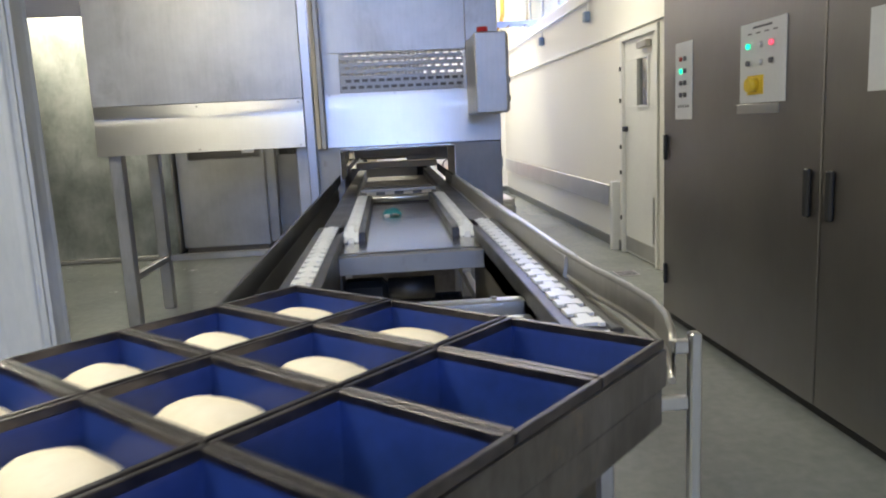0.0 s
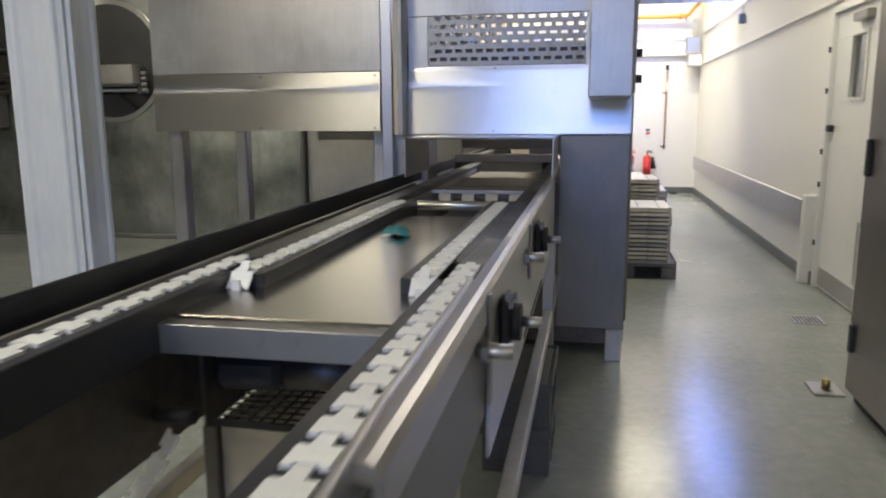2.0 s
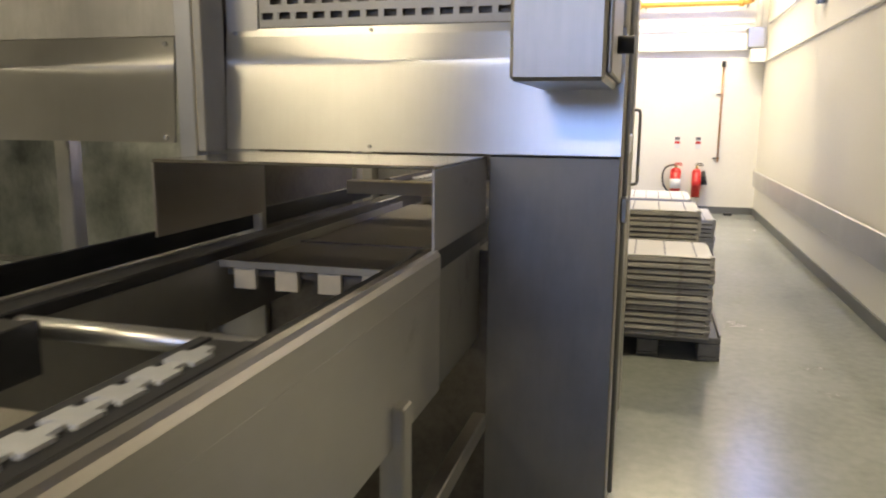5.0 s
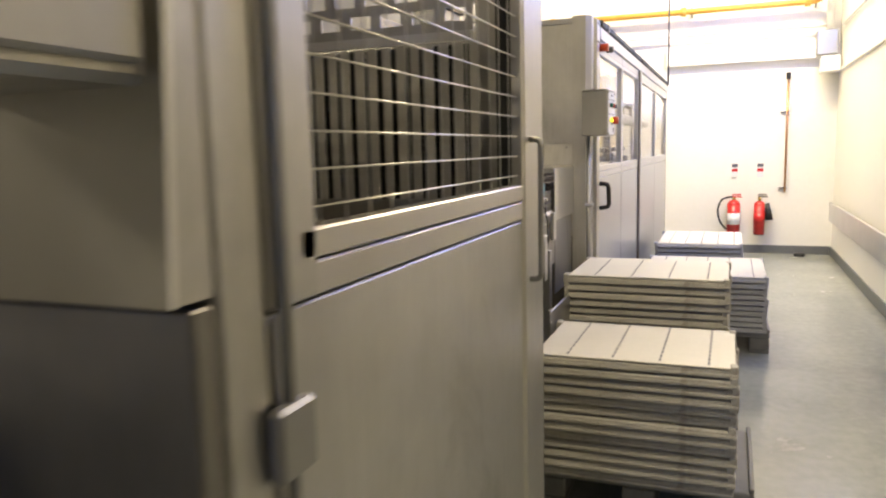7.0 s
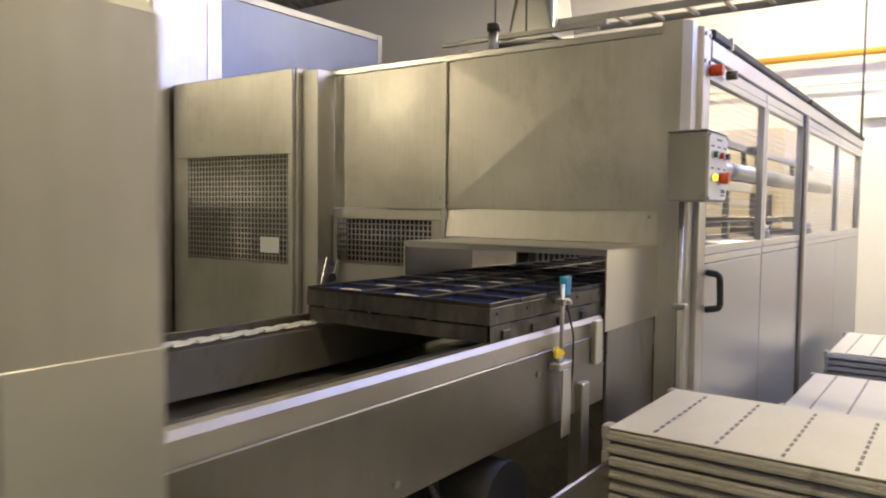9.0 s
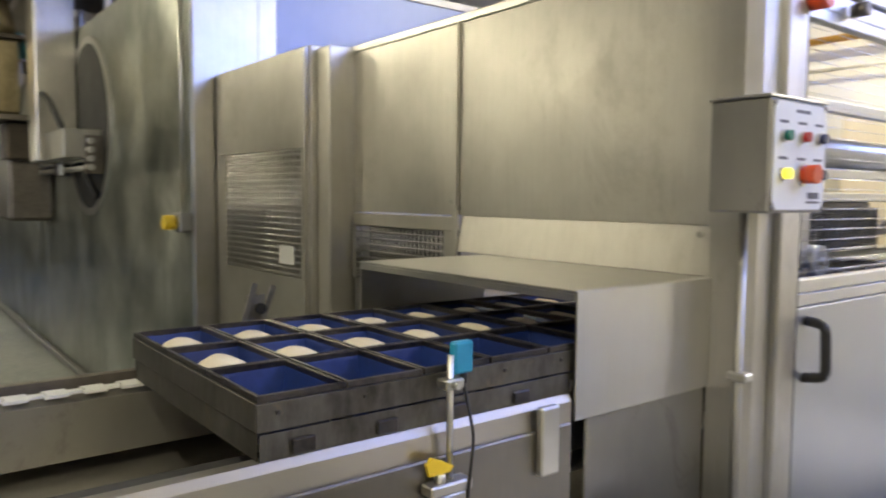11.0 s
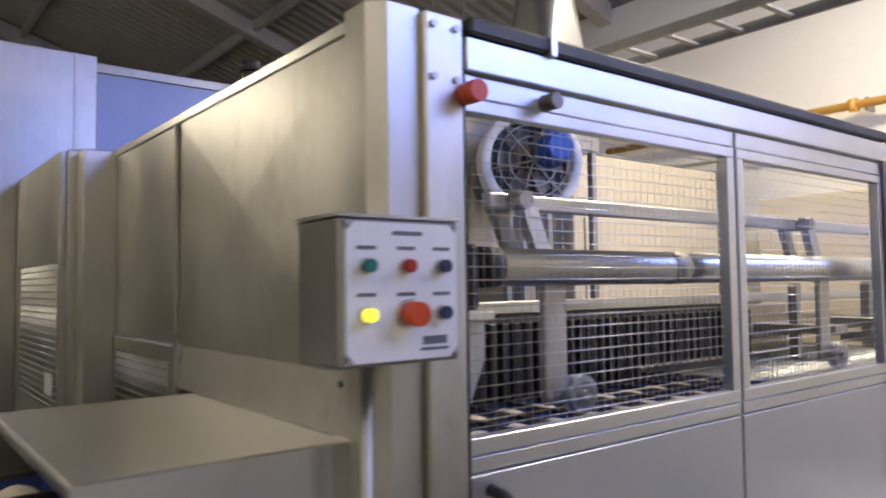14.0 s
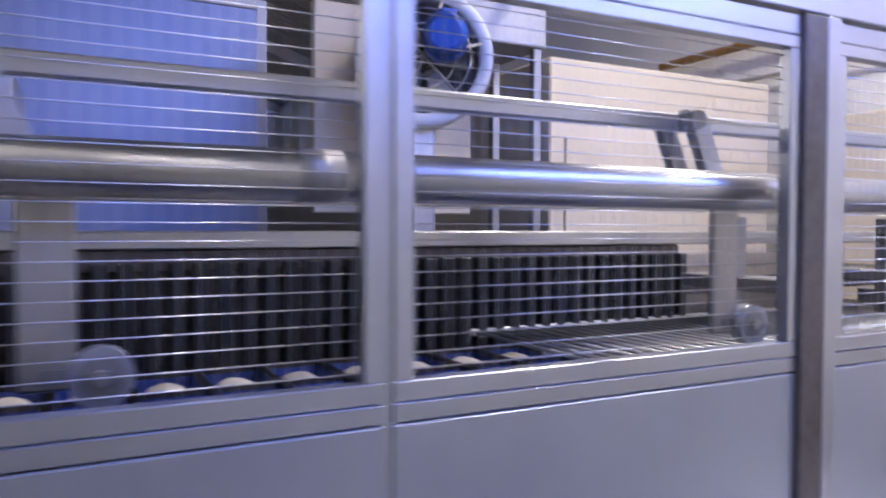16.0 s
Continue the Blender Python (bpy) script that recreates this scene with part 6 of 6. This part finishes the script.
# ---------------------------------------------------------------- stacks of dough trays
def tray_kit(top, edge, w, d):
    bm = bx(-w / 2, w / 2, 0, d, 0.0, 0.027, 0.006)
    for sx in (-1, 1):
        for yy in (0.0, d - 0.05):
            bx(sx * w / 2 - 0.02, sx * w / 2 + 0.006, yy + 0.0, yy + 0.05, 0.0, 0.040, 0.004, bm=bm)
    bx(-w / 2 - 0.006, w / 2 + 0.006, -0.006, 0.012, 0.0, 0.014, 0.003, bm=bm)
    bx(-w / 2 - 0.006, w / 2 + 0.006, d - 0.012, d + 0.006, 0.0, 0.014, 0.003, bm=bm)
    return mesh_of("tray", bm, edge)


SLOT_ME = mesh_of("slot", bx(-0.0045, 0.0045, -0.016, 0.016, -0.0005, 0.0005), INK)


def tray_stack(x0, x1, y0, d, z0, n, pitch, edge, label, slot_rows=4, skew=0.006, seed=1):
    rnd = random.Random(seed)
    w = x1 - x0
    cx = (x0 + x1) / 2
    t = thing("tray_stack", cx, y0, z0, label, "tray stack", "stacks of trays")
    me = tray_kit(TRAY_TOP, edge, w - 0.02, d - 0.01)
    for i in range(n):
        ob = new("tray", me)
        ob.parent = t
        ORIGIN[ob] = ORIGIN[t]
        ob.matrix_basis = pose(rnd.uniform(-skew, skew), rnd.uniform(-skew, skew), i * pitch, rnd.uniform(-0.25, 0.25), 0, rnd.uniform(-0.6, 0.6))
    zt = z0 + (n - 1) * pitch + 0.0315
    cap = part("top_sheet", bx(x0 + 0.012, x1 - 0.012, y0 + 0.008, y0 + d - 0.012, zt, zt + 0.004, 0.002), TRAY_TOP, t, "pale slotted top sheet")
    o = ORIGIN[cap]
    for k in range(slot_rows):
        x = x0 + w * (k + 0.8) / (slot_rows + 0.4)
        for y in np.arange(y0 + 0.04, y0 + d - 0.05, 0.052):
            ob = new("slot", SLOT_ME)
            ob.parent = cap
            ob.matrix_basis = Matrix.Translation(Vector((x, y + 0.012, zt + 0.0046)) - o)
    return zt + 0.004


def pallet(x0, x1, y0, d, label):
    t = thing("pallet", (x0 + x1) / 2, y0, 0, label, "pallet", "pallets")
    w = x1 - x0
    for k in range(3):
        xx = x0 + (w - 0.12) * k / 2
        for yy in (y0, y0 + d / 2 - 0.06, y0 + d - 0.12):
            part("block", bx(xx, xx + 0.12, yy, yy + 0.12, 0.022, 0.10, 0.006), PALLET, t)
        part("runner", bx(xx, xx + 0.12, y0, y0 + d, 0.0, 0.0215, 0.004), PALLET, t)
    part("deck", bx(x0, x1, y0, y0 + d, 0.1005, 0.135, 0.006), PALLET, t)
    part("lip", bx(x1 - 0.015, x1, y0, y0 + d, 0.1355, 0.155, 0.003), PALLET, t)


pallet(0.50, 1.285, 7.545, 0.62, "dark plastic pallet under a stack of trays")
tray_stack(0.50, 1.225, 7.50, 0.56, 0.136, 13, 0.0352, TRAY_EDGE, "tall stack of pale grey plastic dough trays on a pallet", 4, 0.007, 3)
pallet(0.47, 1.24, 8.36, 0.62, "dark plastic pallet under a stack of trays")
tray_stack(0.46, 1.195, 8.325, 0.60, 0.136, 17, 0.0362, TRAY_EDGE, "stack of pale grey slotted trays on a pallet", 4, 0.006, 5)
pallet(0.66, 1.44, 9.95, 0.86, "dark plastic pallet under grey trays")
tray_stack(0.62, 1.425, 9.94, 0.88, 0.136, 10, 0.0360, TRAY_BLUE, "lower stack of cool grey trays on a pallet", 5, 0.006, 7)
tray_stack(0.60, 1.30, 11.4, 0.95, 0.0, 14, 0.0372, TRAY_BLUE, "far stack of cool grey trays on the floor", 5, 0.006, 9)


# ---------------------------------------------------------------- end wall fittings
def extinguisher(x, hose, label):
    y = 14.60
    t = thing("fire_extinguisher", x, y, 0.25, label, "extinguisher", "extinguishers")
    z0, z1, r = 0.245, 0.60, 0.075 if hose else 0.062
    bm = cyl((x, y, z0), (x, y, z1), r, 20)
    bmesh.ops.create_uvsphere(bm, u_segments=20, v_segments=10, radius=r, matrix=Matrix.Translation((x, y, z1)) @ Matrix.Diagonal((1, 1, 0.8, 1)))
    part("cylinder", bm, RED, t)
    part("neck", cyl((x, y, z1 + 0.05), (x, y, z1 + 0.09), 0.02, 10), BRASS, t)
    part("lever", bx(x - 0.02, x + 0.09, y - 0.012, y + 0.012, z1 + 0.09, z1 + 0.105, 0.003), RED if hose else RUBBER, t)
    part("lever", bx(x - 0.02, x + 0.08, y - 0.012, y + 0.012, z1 + 0.115, z1 + 0.13, 0.003), RED if hose else RUBBER, t)
    part("label_band", cyl((x, y, 0.36), (x, y, 0.50), r + 0.0015, 20), PLATE_WHITE if hose else RED, t)
    part("base_ring", cyl((x, y, z0 - 0.01), (x, y, z0), r * 0.9, 16), RUBBER, t)
    part("wall_bracket", bx(x - 0.03, x + 0.03, y + r * 0.8, 14.70, 0.42, 0.50), RUBBER, t)
    if hose:
        part("hose", pipe([(x - 0.01, y, z1 + 0.10), (x - 0.14, y, z1 + 0.08), (x - 0.19, y, z1 - 0.05), (x - 0.16, y, 0.38), (x - 0.08, y - 0.02, 0.30)], 0.012, 8, None, 0.07), RUBBER, t, "black rubber hose")
    else:
        part("horn", cyl((x + 0.09, y, z1 + 0.02), (x + 0.11, y, z1 - 0.18), 0.022, 10, r2=0.045), RUBBER, t, "black discharge horn")
    part("sign_card", bx(x - 0.035, x + 0.035, 14.692, 14.699, 0.93, 1.10, 0.002), PLATE_WHITE, t, "small red and white notice")
    part("sign_band", bx(x - 0.034, x + 0.034, 14.690, 14.6915, 1.055, 1.095), INK, t)
    part("sign_band", bx(x - 0.034, x + 0.034, 14.690, 14.6915, 1.0, 1.035), RED, t)


extinguisher(1.225, True, "red water extinguisher with a black hose, hung on the end wall")
extinguisher(1.515, False, "red gas extinguisher with a black horn, hung on the end wall")
t = thing("copper_pipe", 1.785, 14.67, 0.75, "thin copper pipe dropping down the end wall", "pipe")
part("drop", cyl((1.79, 14.67, 0.75), (1.79, 14.67, 2.12), 0.012, 8), COPPER, t)
part("fitting", bx(1.765, 1.815, 14.65, 14.70, 2.08, 2.16, 0.004), RUBBER, t)
for z in (0.80, 1.7):
    part("clip", bx(1.72, 1.81, 14.675, 14.70, z - 0.006, z + 0.006), RUBBER, t)
t = thing("gas_pipe", 1.0, 14.55, 2.93, "ochre painted gas pipe along the end wall", "pipe")
part("run", pipe([(-3.5, 14.55, 2.93), (2.06, 14.55, 2.93), (2.2, 14.2, 3.1), (2.2, 13.9, 3.25), (2.2, 13.9, 5.0)], 0.035, 12, None, 0.08), GAS, t)
for x in (-1.0, 0.6, 1.95):
    part("flange", cyl((x - 0.03, 14.55, 2.93), (x + 0.03, 14.55, 2.93), 0.055, 14), GAS, t)
    part("hanger", bx(x + 0.08, x + 0.10, 14.56, 14.70, 2.88, 2.98), STEEL_DULL, t)
t = thing("service_pipe", 1.0, 14.6, 2.66, "thin painted service pipe along the end wall", "pipe")
part("run", cyl((-3.0, 14.6, 2.66), (2.2, 14.6, 2.66), 0.018, 10), WALL, t)
t = thing("wall_box", 2.2, 14.6, 2.4, "grey junction boxes high in the corner", "junction box")
part("case", bx(2.06, 2.28, 14.5, 14.70, 2.33, 2.60, 0.01), GREY_PANEL, t)
part("case", bx(2.10, 2.30, 14.40, 14.60, 2.12, 2.30, 0.01), WHITE, t)
part("drop_pipe", cyl((2.2, 14.6, 2.6), (2.2, 14.6, 3.2), 0.04, 12), WALL, t)
t = thing("cable_conduit", 2.28, 11, 2.6, "wall conduit with blue boxes above the ledge", "conduit")
part("run", pipe([(2.295, 7.0, 2.62), (2.295, 14.3, 2.62)], 0.016, 8), WHITE, t)
for y in (8.6, 11.0):
    part("socket_box", bx(2.25, 2.318, y, y + 0.09, 2.40, 2.51, 0.008), SOCKET, t, "blue plastic socket box")
    part("drop", cyl((2.295, y + 0.05, 2.5), (2.295, y + 0.05, 2.62), 0.010, 8), WHITE, t)
solo("ceiling_cable", cyl((0.53, 13.3, 2.0), (0.53, 13.3, 5.0), 0.010, 6), SKIRT, "dark cable dropping from the roof", "cable")
t = thing("door_stop", 1.95, 14.5, 0, "small black floor stop by the end wall", "door stop")
part("block", bx(1.90, 2.02, 14.45, 14.55, 0, 0.04, 0.01), RUBBER, t)
part("pad", bx(1.93, 1.99, 14.44, 14.45, 0.005, 0.03), RUBBER, t)
t = thing("floor_drain", 2.0, 6.43, 0, "slotted steel floor drain grating", "floor drain")
part("frame", bx(1.90, 2.09, 6.33, 6.53, 0.0005, 0.004), STEEL_DULL, t)
for i in range(7):
    part("slot", bx(1.915 + i * 0.024, 1.927 + i * 0.024, 6.345, 6.515, 0.0042, 0.0055), RUBBER, t)


def vent_duct(x, y):
    """Square plenum, square-to-round transition, flange and riser behind the guarded machine."""
    t = thing("vent_duct", x, y, 0, "bright steel extract duct with a square-to-round base", "duct")
    h, z0, z1, r = 0.195, 2.64, 3.30, 0.165
    for dx, dy in ((-0.2, -0.2), (-0.2, 0.16), (0.16, 0.16)):
        part("leg", bx(x + dx, x + dx + 0.04, y + dy, y + dy + 0.04, 0, 2.30, 0.003), STEEL_DULL, t)
    part("plenum", bx(x - h - 0.02, x + h + 0.02, y - h - 0.02, y + h + 0.02, 2.30, z0 - 0.03, 0.004), STEEL_DULL, t)
    part("base_flange", bx(x - h - 0.05, x + h + 0.05, y - h - 0.05, y + h + 0.05, z0 - 0.03, z0, 0.003), SOOT, t)
    bm = bmesh.new()
    low = [bm.verts.new((x + sx * h, y + sy * h, z0)) for sx, sy in ((1, 1), (-1, 1), (-1, -1), (1, -1))]
    top = [bm.verts.new((x + r * math.cos(k * math.pi / 16), y + r * math.sin(k * math.pi / 16), z1)) for k in range(32)]
    for q in range(4):
        for k in range(8):
            bm.faces.new((low[q], top[(q * 8 + k + 1) % 32], top[q * 8 + k]))
        bm.faces.new((low[q], low[(q + 1) % 4], top[(q * 8 + 8) % 32]))
    bmesh.ops.recalc_face_normals(bm, faces=bm.faces)
    part("transition", bm, STEEL_BRIGHT, t, "bright folded transition piece")
    part("flange", cyl((x, y, z1), (x, y, z1 + 0.04), r + 0.035, 24), SOOT, t)
    part("riser", cyl((x, y, z1 + 0.04), (x, y, 6.2), r - 0.01, 24), STEEL, t)


vent_duct(-1.47, 11.5)
t = thing("air_valve", -0.48, 9.2, 2.05, "small pneumatic valve on top of the machine", "valve")
part("body", cyl((-0.48, 9.2, 2.05), (-0.48, 9.2, 2.17), 0.022, 10), STEEL_DULL, t)
part("cap", cyl((-0.48, 9.2, 2.17), (-0.48, 9.2, 2.20), 0.03, 10), RUBBER, t)
part("hose", pipe([(-0.48, 9.2, 2.12), (-0.2, 9.3, 2.11), (0.2, 9.6, 2.12)], 0.010, 6), STEEL_BRIGHT, t)
t = thing("hung_rail", -1.1, 10.5, 2.5, "thin steel rail hung on wires above the machine", "rail")
part("rail", bx(-1.7, -0.5, 10.49, 10.52, 2.47, 2.50, 0.003), STEEL_DULL, t)
for x in (-1.28, -1.05):
    part("hanger", cyl((x, 10.505, 2.50), (x, 10.505, roof_z(10.505)), 0.006, 6), STEEL_DULL, t)
# cable tray over the machines
t = thing("cable_tray", 0.3, 11.55, 2.75, "hung steel cable tray under the roof", "cable tray")
for yy in (11.4, 11.7):
    part("side", bx(-1.7, 2.3, yy, yy + 0.02, 2.75, 2.80), STEEL_DULL, t)
for x in np.arange(-1.6, 2.2, 0.25):
    part("rung", bx(x, x + 0.03, 11.42, 11.70, 2.755, 2.77), STEEL_DULL, t)
for x in (-1.5, 1.0):
    part("hanger", cyl((x, 11.55, 2.75), (x, 11.55, roof_z(11.55)), 0.008, 6), STEEL_DULL, t)
# pipes and boxes on the oven side behind the column
t = thing("service_rack", -5.2, 8.7, 1.6, "bundle of steel service pipes on the oven side", "pipe rack")
for k, z in enumerate((1.62, 1.68, 1.74, 1.80)):
    part("pipe_run", cyl((-6.4, 8.66, z), (-4.1, 8.66, z), 0.022, 10), STEEL_DULL, t)
for x in (-6.2, -5.2, -4.2):
    part("clamp", bx(x, x + 0.05, 8.63, 8.755, 1.58, 1.84), STEEL_DARK, t)
part("label_tag", bx(-5.0, -4.86, 8.62, 8.63, 1.58, 1.74), PLATE_WHITE, t, "white hanging tag")
part("hose_loop", pipe([(-5.6, 8.6, 1.80), (-5.3, 8.5, 2.15), (-4.8, 8.5, 2.2), (-4.5, 8.6, 1.82)], 0.02, 8, None, 0.15), RUBBER, t, "black hose loop")
part("gear_case", bx(-6.6, -5.9, 8.40, 8.755, 1.2, 1.9, 0.03), STEEL_DARK, t)
# plant along the oven aisle
def aisle_plant(x, y, w, d, h, m, label):
    t = thing("plant_cabinet", x, y, 0, label, "cabinet", "aisle plant")
    part("case", bx(x, x + w, y, y + d, 0.08, h, 0.02), m, t)
    part("plinth", bx(x + 0.03, x + w - 0.03, y + 0.03, y + d - 0.03, 0, 0.08), RUBBER, t)
    part("panel", bx(x + 0.06, x + w - 0.06, y + d, y + d + 0.02, 0.2, h - 0.1, 0.006), STEEL_DULL, t)
    part("stack", cyl((x + w * 0.5, y + d * 0.5, h), (x + w * 0.5, y + d * 0.5, h + 0.5), 0.06, 10), SOOT, t)


aisle_plant(-11.5, 5.3, 1.6, 0.9, 1.7, STEEL_DARK, "dark steel plant cabinet beside the oven aisle")
aisle_plant(-16.0, 5.5, 2.2, 1.1, 1.5, STEEL_DARK, "dark steel plant cabinet beside the oven aisle")
aisle_plant(-22.0, 5.6, 2.5, 1.3, 2.0, SOOT, "sooty plant cabinet at the end of the oven aisle")
aisle_plant(-24.8, 7.6, 1.2, 1.0, 1.3, STEEL_DARK, "dark stained plant cabinet at the end of the oven aisle")
# far plant beyond the guarded machine
t = thing("plant_enclosure", -2.9, 12.9, 0, "cream sheet enclosure beyond the machine", "enclosure")
part("body", bx(-4.4, -1.9, 12.2, 14.0, 0, 2.45, 0.01), CREAM, t)
part("door", bx(-1.9, -1.88, 12.3, 13.0, 0.1, 2.0, 0.004), CREAM, t)
t = thing("plant_enclosure", -1.2, 13.9, 0, "cream sheet enclosure beside the end wall", "enclosure")
part("body", bx(-1.6, -0.2, 14.1, 14.6, 0, 2.2, 0.01), CREAM, t)
part("trim", bx(-1.62, -0.18, 14.08, 14.1, 1.0, 1.05), STEEL_DULL, t)


# ---------------------------------------------------------------- what moves
def motions():
    def strap(x, y):
        return pose(x, y, CZ, 0, 0, 136.8)
    walk(TRAY0, [(0.0, strap(0.053, 1.281)), (0.2, strap(0.053, 1.264)), (0.5, strap(0.047, 1.247)), (0.8, strap(0.038, 1.237)), (1.2, strap(0.034, 1.233)),
                 (16.0, strap(0.034, 1.233))])


motions()
